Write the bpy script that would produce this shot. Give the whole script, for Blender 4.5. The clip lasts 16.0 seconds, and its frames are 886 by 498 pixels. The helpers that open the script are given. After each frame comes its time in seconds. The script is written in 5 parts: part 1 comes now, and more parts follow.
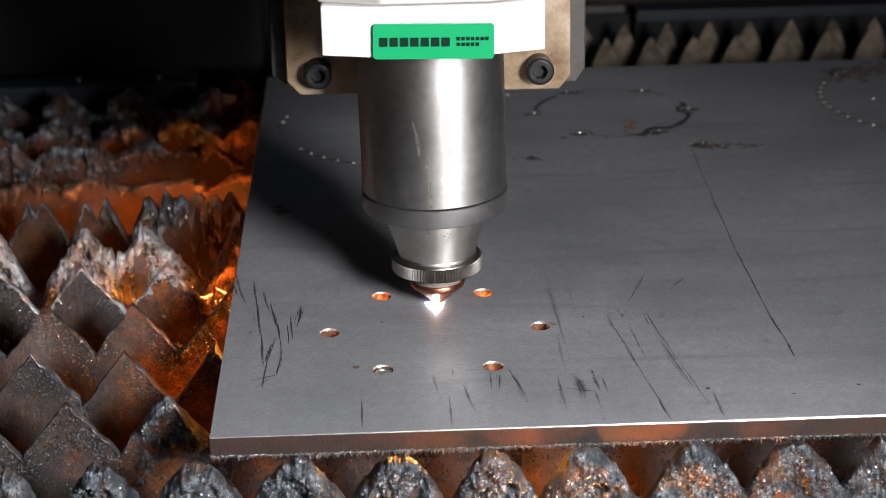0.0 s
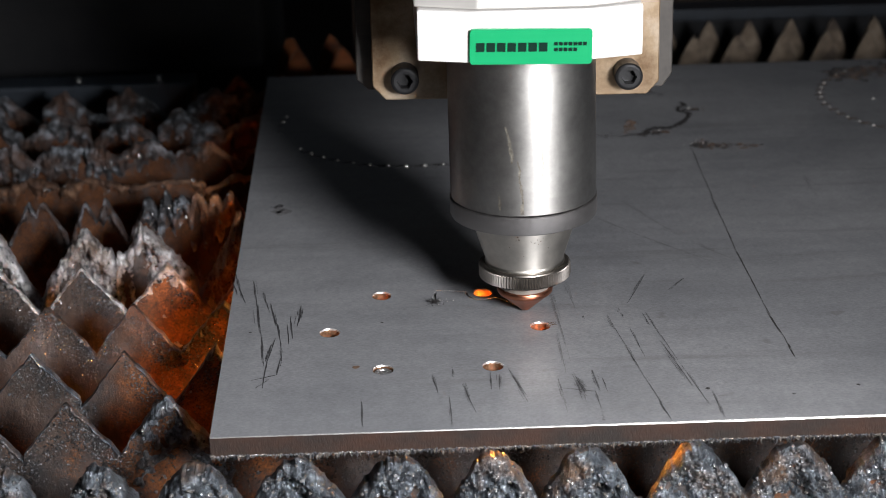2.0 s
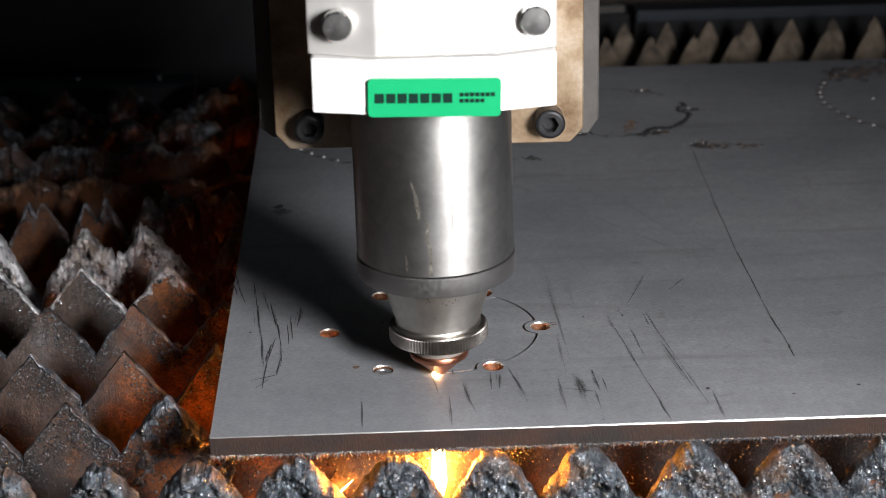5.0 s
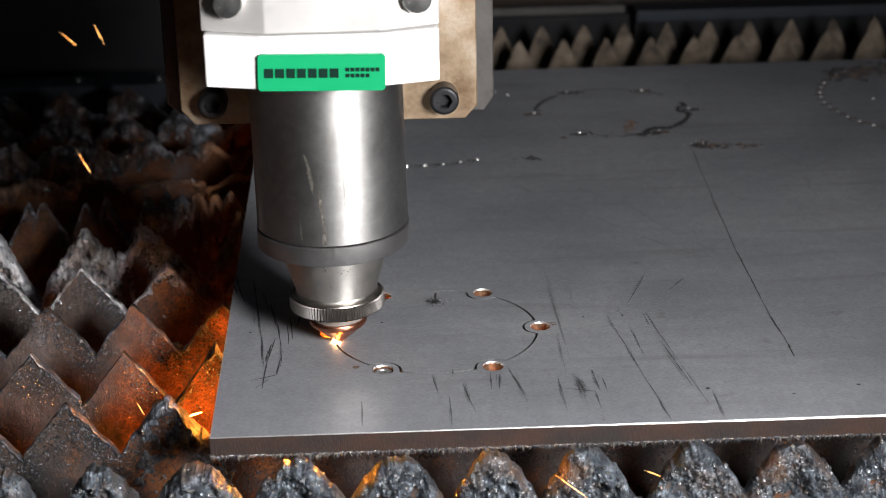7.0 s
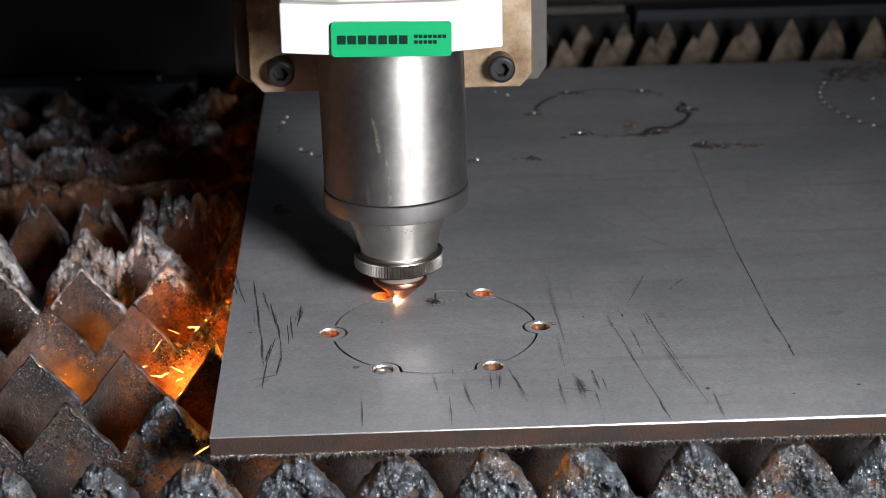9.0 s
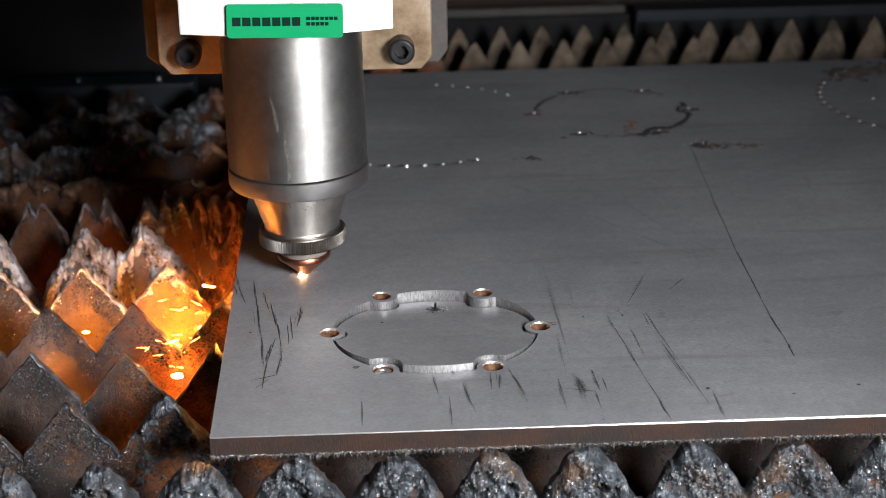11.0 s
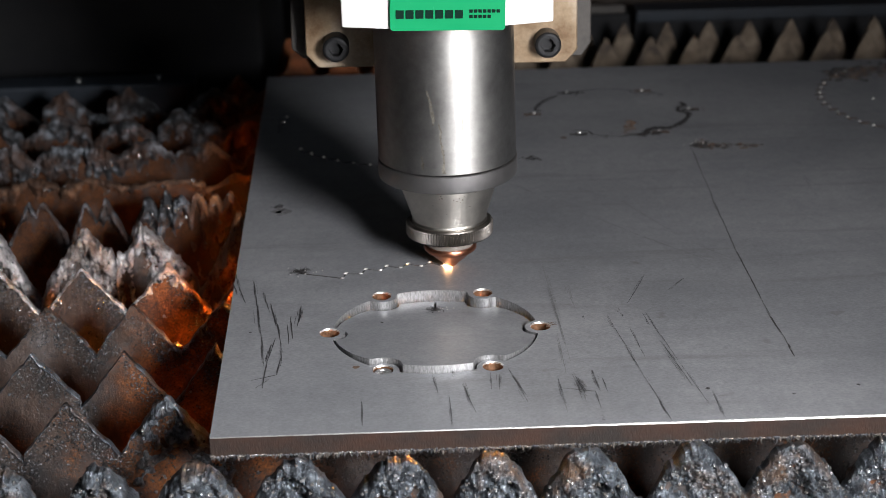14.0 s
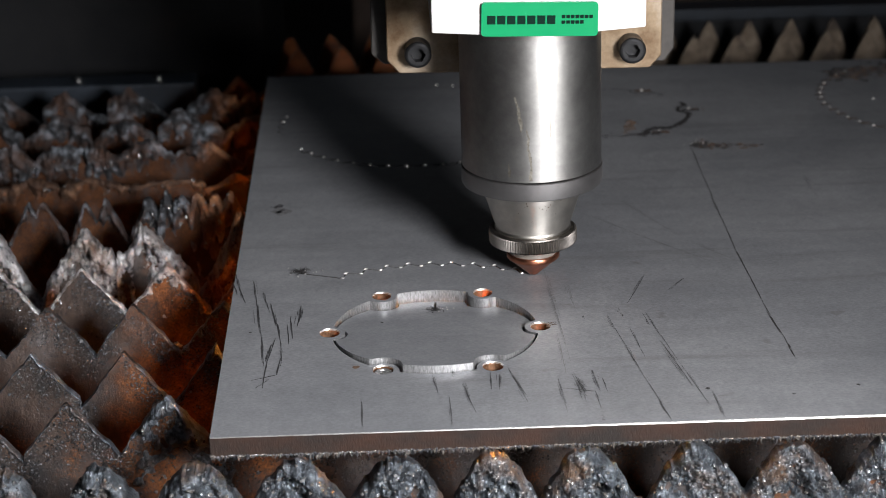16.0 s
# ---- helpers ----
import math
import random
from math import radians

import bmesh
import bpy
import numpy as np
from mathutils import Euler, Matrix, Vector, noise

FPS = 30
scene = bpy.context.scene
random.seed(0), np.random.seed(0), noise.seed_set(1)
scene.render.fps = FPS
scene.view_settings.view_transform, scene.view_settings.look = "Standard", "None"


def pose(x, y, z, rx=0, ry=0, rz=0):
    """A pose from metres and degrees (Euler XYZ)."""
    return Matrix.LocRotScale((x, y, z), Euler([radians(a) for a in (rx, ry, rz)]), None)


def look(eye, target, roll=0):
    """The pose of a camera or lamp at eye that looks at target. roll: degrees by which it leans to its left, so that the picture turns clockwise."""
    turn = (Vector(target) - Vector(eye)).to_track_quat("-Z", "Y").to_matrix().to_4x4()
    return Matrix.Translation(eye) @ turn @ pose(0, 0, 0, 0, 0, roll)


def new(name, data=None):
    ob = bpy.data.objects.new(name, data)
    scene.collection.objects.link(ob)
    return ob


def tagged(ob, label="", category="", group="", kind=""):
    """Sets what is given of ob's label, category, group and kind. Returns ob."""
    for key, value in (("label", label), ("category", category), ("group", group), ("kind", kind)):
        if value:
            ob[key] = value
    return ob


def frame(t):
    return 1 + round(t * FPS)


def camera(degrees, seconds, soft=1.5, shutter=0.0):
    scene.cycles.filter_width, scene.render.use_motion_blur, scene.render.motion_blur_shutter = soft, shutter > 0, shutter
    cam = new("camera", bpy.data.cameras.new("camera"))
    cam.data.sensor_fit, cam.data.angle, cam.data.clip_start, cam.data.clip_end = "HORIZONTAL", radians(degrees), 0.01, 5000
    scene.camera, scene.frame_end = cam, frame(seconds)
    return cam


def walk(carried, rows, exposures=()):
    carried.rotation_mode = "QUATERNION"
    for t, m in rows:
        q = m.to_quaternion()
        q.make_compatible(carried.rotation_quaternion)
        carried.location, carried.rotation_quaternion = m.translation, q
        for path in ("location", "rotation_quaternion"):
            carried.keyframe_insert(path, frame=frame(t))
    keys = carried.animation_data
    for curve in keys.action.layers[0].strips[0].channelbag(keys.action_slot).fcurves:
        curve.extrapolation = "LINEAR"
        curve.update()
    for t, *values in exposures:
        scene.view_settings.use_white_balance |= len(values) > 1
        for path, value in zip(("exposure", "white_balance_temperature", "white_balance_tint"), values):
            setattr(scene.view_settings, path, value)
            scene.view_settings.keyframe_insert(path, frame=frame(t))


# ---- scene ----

# World: plate top is z = 0, its front left corner the origin, x along the front edge, y away.
MM = 0.001
cam = camera(25.07, 16.0, soft=0.8)
cam.data.dof.use_dof = True
cam.data.dof.focus_distance = 0.88
cam.data.dof.aperture_fstop = 14.0
EYE = pose(0.0745, -0.7141, 0.3585, 68.54, 1.16, -2.07)
walk(cam, [(0.0, EYE), (16.0, EYE)], exposures=[(0.0, 0.0), (16.0, 0.0)])

# ---------------------------------------------------------------- light
world = bpy.data.worlds.new("workshop_air")
scene.world = world
world.use_nodes = True
world.node_tree.nodes["Background"].inputs[0].default_value = (0.70, 0.83, 1.0, 1)
world.node_tree.nodes["Background"].inputs[1].default_value = 0.047

key_data = bpy.data.lights.new("work_light", "AREA")
key_data.shape, key_data.size, key_data.energy = "DISK", 0.18, 6.1
key_data.color = (0.975, 0.97, 1.0)
key_data.spread = radians(117)
work_light = new("work_light", key_data)
work_light.matrix_world = look((0.37, -0.50, 0.285), (-0.085, 0.0, 0.0))

# low lamp added out of view for the barrel's right highlight and slat fill
side_data = bpy.data.lights.new("side_light", "AREA")
side_data.shape, side_data.size, side_data.energy = "DISK", 0.30, 3.0
side_data.color = (0.985, 0.97, 0.97)
side_light = new("side_light", side_data)
side_light.matrix_world = look((0.88, -0.88, 0.10), (-0.02, 0.15, 0.03))


# ---------------------------------------------------------------- materials
class Mat:
    """A node material under construction."""

    def __init__(self, name, base=(0.5, 0.5, 0.5), rough=0.5, metal=0.0):
        self.m = bpy.data.materials.new(name)
        self.m.use_nodes = True
        self.t = self.m.node_tree
        self.b = self.t.nodes["Principled BSDF"]
        self.b.inputs["Base Color"].default_value = (*base, 1)
        self.b.inputs["Roughness"].default_value = rough
        self.b.inputs["Metallic"].default_value = metal

    def node(self, kind, **values):
        n = self.t.nodes.new(kind)
        for k, v in values.items():
            n.inputs[k].default_value = v
        return n

    def link(self, a, b):
        self.t.links.new(a, b)

    def where(self, stretch=(1, 1, 1), space="Object"):
        c = self.node("ShaderNodeTexCoord")
        m = self.node("ShaderNodeMapping")
        m.inputs["Scale"].default_value = stretch
        self.link(c.outputs[space], m.inputs[0])
        return m.outputs[0]

    def noise(self, scale, detail=5, rough=0.6, stretch=(1, 1, 1), warp=0.0):
        n = self.node("ShaderNodeTexNoise", Scale=scale, Detail=detail, Roughness=rough, Distortion=warp)
        self.link(self.where(stretch), n.inputs["Vector"])
        return n.outputs["Fac"]

    def ramp(self, fac, stops):
        r = self.node("ShaderNodeValToRGB")
        el = r.color_ramp.elements
        while len(el) < len(stops):
            el.new(0.5)
        for e, (pos, col) in zip(el, stops):
            e.position = pos
            e.color = (*col, 1) if isinstance(col, tuple) else (col, col, col, 1)
        self.link(fac, r.inputs[0])
        return r.outputs[0]

    def mix(self, fac, a, b, how="MIX"):
        n = self.t.nodes.new("ShaderNodeMix")
        n.data_type, n.blend_type = "RGBA", how
        for sock, v in ((n.inputs[0], fac), (n.inputs[6], a), (n.inputs[7], b)):
            if isinstance(v, tuple):
                sock.default_value = (*v, 1)
            elif isinstance(v, (int, float)):
                sock.default_value = v
            else:
                self.link(v, sock)
        return n.outputs[2]

    def rust_glow_mask(self, x0=-0.070, x1=-0.030):
        """Share of loose rust, and on the far slats of painted orange glow: it thickens towards the plate, where the
        molten spray strikes, with a ragged border.
        """
        parts = self.node("ShaderNodeSeparateXYZ")
        self.link(self.node("ShaderNodeTexCoord").outputs["Object"], parts.inputs[0])
        reach = self.node("ShaderNodeMapRange")
        for k, v in (("From Min", x0), ("From Max", x1), ("To Min", -0.25), ("To Max", 0.55)):
            reach.inputs[k].default_value = v
        self.link(parts.outputs[0], reach.inputs["Value"])
        add = self.node("ShaderNodeMath")
        add.operation = "ADD"
        self.link(reach.outputs[0], add.inputs[0])
        self.link(self.noise(48, 6, 0.7, warp=0.4), add.inputs[1])
        rust = self.ramp(add.outputs[0], [(0.48, 0.0), (0.80, 0.95)])
        fade = self.node("ShaderNodeMapRange")
        for k, v in (("From Min", 0.055), ("From Max", 0.020)):
            fade.inputs[k].default_value = v if x1 > x0 else -v
        self.link(parts.outputs[0], fade.inputs["Value"])
        return self.mix(1.0, rust, fade.outputs[0], "MULTIPLY") if x1 > x0 else rust

    def color(self, c):
        self.link(c, self.b.inputs["Base Color"])
        return self

    def rough(self, c):
        self.link(c, self.b.inputs["Roughness"])
        return self

    def metal(self, c):
        self.link(c, self.b.inputs["Metallic"])
        return self

    def bump(self, height, strength, dist):
        n = self.node("ShaderNodeBump", Strength=strength, Distance=dist)
        self.link(height, n.inputs["Height"])
        if self.b.inputs["Normal"].links:
            self.link(self.b.inputs["Normal"].links[0].from_socket, n.inputs["Normal"])
        self.link(n.outputs[0], self.b.inputs["Normal"])
        return self


def mat_plate():
    m = Mat("rolled_steel", metal=0.5)
    big = m.noise(7, 7, 0.62, warp=0.4)
    streak = m.noise(55, 6, 0.65, (0.15, 1, 1))
    mottle = m.noise(160, 6, 0.7)
    fine = m.noise(1300, 4, 0.7, (0.4, 1, 1))
    c = m.ramp(big, [(0.3, (0.25, 0.257, 0.272)), (0.7, (0.375, 0.378, 0.388))])
    c = m.mix(0.22, c, m.ramp(streak, [(0.3, 0.33), (0.75, 0.68)]), "OVERLAY")
    c = m.mix(0.34, c, m.ramp(mottle, [(0.3, 0.36), (0.7, 0.64)]), "OVERLAY")
    c = m.mix(0.62, c, m.ramp(fine, [(0.3, 0.34), (0.7, 0.66)]), "OVERLAY")
    turn = m.node("ShaderNodeMapping")
    turn.inputs["Rotation"].default_value = (0, 0, 0.65)
    turn.inputs["Scale"].default_value = (2.0, 26.0, 1.0)
    m.link(m.node("ShaderNodeTexCoord").outputs["Object"], turn.inputs[0])
    scuff = m.node("ShaderNodeTexNoise", Scale=2.4, Detail=5, Roughness=0.62)
    m.link(turn.outputs[0], scuff.inputs["Vector"])
    c = m.mix(m.mix(1.0, m.ramp(scuff.outputs["Fac"], [(0.56, 0.0), (0.66, 1.0)]), (0.28, 0.28, 0.28), "MULTIPLY"), c, (0.16, 0.155, 0.15))
    spots = m.ramp(m.noise(60, 2, 0.5), [(0.715, 0.0), (0.77, 1.0)])
    c = m.mix(m.mix(1.0, spots, (0.3, 0.3, 0.3), "MULTIPLY"), c, (0.12, 0.10, 0.085))
    m.color(c)
    m.rough(m.ramp(m.mix(0.5, streak, big), [(0.3, 0.44), (0.7, 0.58)]))
    m.bump(fine, 0.3, 0.0001)
    m.bump(mottle, 0.12, 0.0004)
    return m.m


def mat_cut_face(name, rust):
    m = Mat(name, metal=0.8)
    lines = m.noise(1500, 4, 0.65, (1, 1, 0.25))
    patch = m.noise(35, 5, 0.6, (1, 1, 1.5))
    bright = m.ramp(lines, [(0.3, 0.19), (0.7, 0.46)])
    red = m.ramp(patch, [(0.35, (0.075, 0.032, 0.018)), (0.65, (0.034, 0.025, 0.021))])
    m.color(m.mix(rust, bright, red))
    m.b.inputs["Roughness"].default_value = 0.40 + 0.10 * rust
    m.bump(lines, 0.5, 0.0004)
    return m.m


def mat_barrel():
    m = Mat("brushed_steel", metal=1.0)
    up = m.noise(500, 4, 0.6, (1, 1, 0.05))
    cloud = m.noise(30, 5, 0.65)
    c = m.ramp(cloud, [(0.3, (0.33, 0.32, 0.305)), (0.7, (0.45, 0.44, 0.42))])
    c = m.mix(0.35, c, m.ramp(m.noise(210, 5, 0.7), [(0.3, 0.32), (0.7, 0.66)]), "OVERLAY")
    drip = m.ramp(m.noise(95, 3, 0.5, (1, 1, 0.30), 0.8), [(0.66, 0.0), (0.69, 1.0)])
    m.color(m.mix(m.mix(1.0, drip, (0.12, 0.12, 0.12), "MULTIPLY"), c, (0.78, 0.70, 0.55)))
    m.rough(m.ramp(cloud, [(0.25, 0.42), (0.75, 0.48)]))
    turned = m.node("ShaderNodeTangent")
    turned.direction_type, turned.axis = "RADIAL", "Z"
    m.link(turned.outputs[0], m.b.inputs["Tangent"])
    m.b.inputs["Anisotropic"].default_value = 0.55
    m.b.inputs["Coat Weight"].default_value = 0.5
    m.b.inputs["Coat Roughness"].default_value = 0.2
    m.b.inputs["Anisotropic Rotation"].default_value = 0.25
    m.bump(up, 0.10, 0.0001)
    return m.m


def mat_metal(name, base, rough, scale=120, spread=0.25, metal=1.0, relief=0.15):
    m = Mat(name, base, rough, metal)
    n = m.noise(scale, 6, 0.65)
    lo = tuple(v * (1 - spread) for v in base)
    hi = tuple(min(1, v * (1 + spread)) for v in base)
    m.color(m.ramp(n, [(0.3, lo), (0.7, hi)]))
    m.rough(m.ramp(n, [(0.2, rough * 0.8), (0.8, min(1, rough * 1.25))]))
    m.bump(m.noise(scale * 6, 4), relief, 0.0001)
    return m.m


def mat_mount():
    m = Mat("oil_stained_steel", metal=0.55, rough=0.45)
    n = m.noise(45, 6, 0.65)
    f = m.noise(420, 4, 0.7)
    c = m.ramp(n, [(0.28, (0.12, 0.066, 0.030)), (0.5, (0.26, 0.19, 0.12)), (0.72, (0.38, 0.32, 0.25))])
    m.color(m.mix(0.4, c, m.ramp(f, [(0.3, 0.35), (0.7, 0.62)]), "OVERLAY"))
    m.rough(m.ramp(n, [(0.2, 0.36), (0.8, 0.6)]))
    m.bump(f, 0.2, 0.0001)
    return m.m


def mat_slat(name="worn_slat_steel", rust=0.0, sooty=0.0):
    """Bare steel gone brown, brushed upright; rust: share of loose orange rust."""
    m = Mat(name, metal=0.55 - 0.35 * rust)
    big = m.noise(34, 5, 0.6, warp=0.5)
    brush = m.noise(260, 5, 0.65, (1, 1, 0.16))
    fine = m.noise(900, 5, 0.7)
    c = m.ramp(big, [(0.30, (0.034, 0.027, 0.023)), (0.48, (0.072, 0.052, 0.042)), (0.60, (0.096, 0.077, 0.068)), (0.74, (0.140, 0.130, 0.126))])
    c = m.mix(0.55, c, m.ramp(brush, [(0.3, 0.30), (0.7, 0.66)]), "OVERLAY")
    loose = m.ramp(m.mix(0.35, m.noise(22, 5, 0.65), fine), [(0.56 - 0.30 * rust, 0.0), (0.66 - 0.26 * rust, 0.9)])
    loose = m.mix(1.0, loose, m.rust_glow_mask(), "LIGHTEN")
    deep = m.noise(120, 5, 0.7)
    k = 1.9 if rust < 1.0 else 0.62
    c = m.mix(loose, c, m.ramp(m.mix(0.5, deep, fine), [(0.38, (0.014 * k, 0.007 * k, 0.004 * k)), (0.50, (0.075 * k, 0.026 * k, 0.008 * k)), (0.64, (0.19 * k, 0.070 * k, 0.021 * k))]))
    speck = m.ramp(m.noise(430, 3, 0.6), [(0.60, 0.0), (0.66, 1.0)])
    c = m.mix(m.mix(1.0, speck, (0.7, 0.7, 0.7), "MULTIPLY"), c, (0.028, 0.028, 0.031))
    soot = m.ramp(m.noise(52, 6, 0.7, (1, 1, 0.6)), [(0.53 - 0.09 * sooty, 0.0), (0.64 - 0.05 * sooty, 0.85)])
    m.color(m.mix(soot, c, (0.040, 0.037, 0.037)))
    m.rough(m.ramp(fine, [(0.25, 0.38 + 0.2 * rust), (0.75, 0.62 + 0.2 * rust)]))
    m.b.inputs["Specular IOR Level"].default_value = 0.5 - 0.35 * rust
    m.bump(deep, 0.5, 0.0016)
    m.bump(brush, 0.25, 0.0006)
    m.bump(fine, 0.55, 0.0007)
    return m.m


def mat_tan():
    """Oxidised far slats: tan, with the orange glow on the left teeth painted in."""
    m = Mat("tan_oxidised_steel", rough=0.65, metal=0.2)
    big, fine = m.noise(60, 6, 0.65), m.noise(500, 4, 0.7)
    c = m.ramp(big, [(0.34, (0.030, 0.020, 0.014)), (0.48, (0.10, 0.073, 0.048)), (0.66, (0.185, 0.145, 0.105))])
    # rust-orange that stands for the glow on the left teeth
    rust = m.ramp(big, [(0.36, (0.06, 0.017, 0.006)), (0.62, (0.30, 0.085, 0.02))])
    m.color(m.mix(0.3, m.mix(m.rust_glow_mask(0.15, 0.06), c, rust), m.ramp(fine, [(0.3, 0.3), (0.7, 0.65)]), "OVERLAY"))
    m.bump(fine, 0.4, 0.0006)
    return m.m


def mat_slag(name="burnt_slag", dark=(0.024, 0.026, 0.030), mid=(0.088, 0.102, 0.118), light=(0.30, 0.335, 0.37), rusty=0.0, burn=False):
    m = Mat(name, metal=0.7 - 0.4 * rusty)
    n = m.noise(150, 6, 0.65)
    fine = m.noise(700, 5, 0.65)
    warm = m.noise(45, 4, 0.6)
    c = m.ramp(n, [(0.32, dark), (0.5, mid), (0.68, light)])
    if burn:
        c = m.mix(m.rust_glow_mask(-0.048, -0.012), c, m.ramp(m.mix(0.5, n, fine), [(0.36, (0.05, 0.018, 0.008)), (0.50, (0.26, 0.10, 0.033)), (0.66, (0.60, 0.29, 0.12))]))
    m.color(m.mix(m.ramp(warm, [(0.52 - 0.06 * rusty, 0.0), (0.68 - 0.04 * rusty, 0.75)]), c, (0.24 - 0.18 * rusty, 0.15 - 0.122 * rusty, 0.095 - 0.08 * rusty)))
    m.rough(m.ramp(fine, [(0.3, 0.22 + 0.25 * rusty), (0.7, 0.50 + 0.3 * rusty)]))
    m.bump(n, 0.7, 0.004)
    m.bump(fine, 0.6, 0.0020)
    m.bump(m.noise(2200, 3, 0.6), 0.35, 0.0005)
    return m.m


def mat_grain(name="glassy_slag_grain", lift=1.0, top=(0.62, 0.64, 0.67)):
    """Glassy crumbs, each of its own shade."""
    m = Mat(name, metal=0.75)
    geo = m.node("ShaderNodeNewGeometry")
    each = geo.outputs["Random Per Island"]
    m.color(m.ramp(each, [(0.0, (0.035 * lift, 0.037 * lift, 0.042 * lift)), (0.4, (0.13 * lift, 0.135 * lift, 0.145 * lift)), (0.7, (0.22 * lift, 0.20 * lift, 0.18 * lift)), (1.0, top)]))
    m.rough(m.ramp(each, [(0.0, 0.35), (1.0, 0.16)]))
    m.bump(m.noise(1500, 3, 0.6), 0.5, 0.0006)
    return m.m


def mat_glow(name, color, strength):
    m = Mat(name, (0.02, 0.01, 0.0), 0.8)
    m.b.inputs["Emission Color"].default_value = (*color, 1)
    m.b.inputs["Emission Strength"].default_value = strength
    return m.m


def mat_paint(name, base, rough=0.4, spread=0.06, scale=60):
    m = Mat(name, base, rough)
    n = m.noise(scale, 6, 0.7)
    m.color(m.ramp(n, [(0.3, tuple(v * (1 - spread) for v in base)), (0.7, tuple(min(1, v * (1 + spread)) for v in base))]))
    m.rough(m.ramp(n, [(0.2, rough * 0.85), (0.8, rough * 1.2)]))
    return m.m


def mat_white():
    m = Mat("soiled_white_paint", (0.8, 0.79, 0.77), 0.42)
    n = m.noise(70, 6, 0.7)
    dirt = m.ramp(n, [(0.60, 0.0), (0.74, 0.7)])
    m.color(m.mix(dirt, m.ramp(m.noise(14, 4), [(0.3, (0.62, 0.61, 0.59)), (0.7, (0.72, 0.71, 0.69))]), (0.55, 0.45, 0.33)))
    return m.m


PLATE = mat_plate()
CUT = mat_cut_face("laser_cut_face", 0.0)
EDGE = mat_cut_face("rusty_cut_edge", 0.93)
# brown bore walls, with the orange glow from below put into the colour
BORE = mat_metal("glow_tinted_bore", (0.27, 0.145, 0.082), 0.4, 400, 0.6, 0.7, 0.4)
CUT_SHADED = mat_metal("shaded_cut_face", (0.05, 0.047, 0.045), 0.6, 300, 0.4, 0.4)
BARREL = mat_barrel()
DRIP = mat_metal("dried_drip", (0.33, 0.305, 0.26), 0.47, 700, 0.45, 1.0)
COLLAR = mat_metal("satin_steel", (0.25, 0.24, 0.235), 0.45, 600, 0.07)
CONE = mat_metal("oily_steel", (0.52, 0.49, 0.44), 0.33, 80, 0.2)
NUT = mat_metal("knurled_steel", (0.22, 0.20, 0.18), 0.36)
SPOT = mat_metal("burnt_oil", (0.085, 0.055, 0.035), 0.5, 300, 0.4, 0.4)
COPPER = mat_metal("heat_tinted_copper", (0.42, 0.17, 0.10), 0.30, 160, 0.35)
CERAMIC = mat_paint("white_ceramic", (0.16, 0.14, 0.12), 0.35)
MOUNT = mat_mount()
DROSS_EDGE = mat_grain("edge_dross", 2.1, (0.66, 0.60, 0.52))
SPATTER_DARK = mat_grain("black_glassy_spatter", 0.55, (0.50, 0.50, 0.54))
SPATTER = mat_grain("dark_glassy_spatter", 0.8, (0.55, 0.58, 0.64))
REAR = mat_metal("dark_steel", (0.050, 0.045, 0.040), 0.62, 90, 0.45, 0.2)
ALU = mat_metal("satin_aluminium", (0.56, 0.54, 0.51), 0.46, 50, 0.08, 0.6)
WHITE = mat_white()
GREEN = mat_paint("green_enamel", (0.006, 0.235, 0.088), 0.25, 0.04)
INK = mat_paint("dark_print", (0.004, 0.018, 0.012), 0.9)
INK.node_tree.nodes["Principled BSDF"].inputs["Specular IOR Level"].default_value = 0.08
BLACK = mat_metal("blackened_steel", (0.018, 0.018, 0.019), 0.45, 150, 0.3, 0.5)
SCREW = mat_metal("turned_steel", (0.60, 0.59, 0.57), 0.25)
SLAT = mat_slat()
SLAT_SOOTY = mat_slat("sooty_slat_steel", 0.2, 1.0)
SLAT_RUSTY = mat_slat("rusty_slat_steel", 1.0)
RIM = mat_slag("burnt_slat_rim", (0.010, 0.009, 0.009), (0.035, 0.030, 0.028), (0.13, 0.11, 0.10))
SLAG = mat_slag()
# silvery slag, its colour lifted for the better lit middle rows
SLAG_LIFTED = mat_slag("lifted_silvery_slag", (0.05, 0.05, 0.053), (0.46, 0.45, 0.45), (0.90, 0.90, 0.92), burn=True)
# rusty slag, its colour darkened for the weaker light at the back
SLAG_DIMMED = mat_slag("dimmed_rusty_slag", (0.005, 0.005, 0.006), (0.030, 0.031, 0.034), (0.24, 0.265, 0.30), 1.0, True)
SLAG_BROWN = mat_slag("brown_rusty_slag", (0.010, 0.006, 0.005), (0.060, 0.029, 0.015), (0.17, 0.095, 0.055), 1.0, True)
SLAT_TAN = mat_tan()
GRAIN = mat_grain(lift=1.35)
# bright metal of the dross beads, also of the strips set as highlights
DROSS_GLINT = mat_metal("bright_dross_and_glint", (0.90, 0.88, 0.85), 0.42, 300, 0.1, 0.9, 0.2)
SCORCH = mat_paint("scorch_mark", (0.035, 0.032, 0.032), 0.6, 0.4, 300)
SMUDGE = mat_paint("scratch_grime", (0.042, 0.041, 0.043), 0.55, 0.4, 300)
RUSTMARK = mat_paint("rust_mark", (0.12, 0.075, 0.05), 0.6, 0.4, 300)
TRAY = mat_metal("rusty_tray", (0.032, 0.02, 0.014), 0.8, 20, 0.5, 0.1)
FRAME = mat_metal("dark_painted_frame", (0.005, 0.0053, 0.0065), 0.8, 25, 0.4, 0.2)
RAIL = mat_metal("blue_grey_rail", (0.011, 0.016, 0.023), 0.55, 25, 0.5, 0.3)
JET = mat_glow("molten_glow", (1.0, 0.29, 0.035), 650.0)
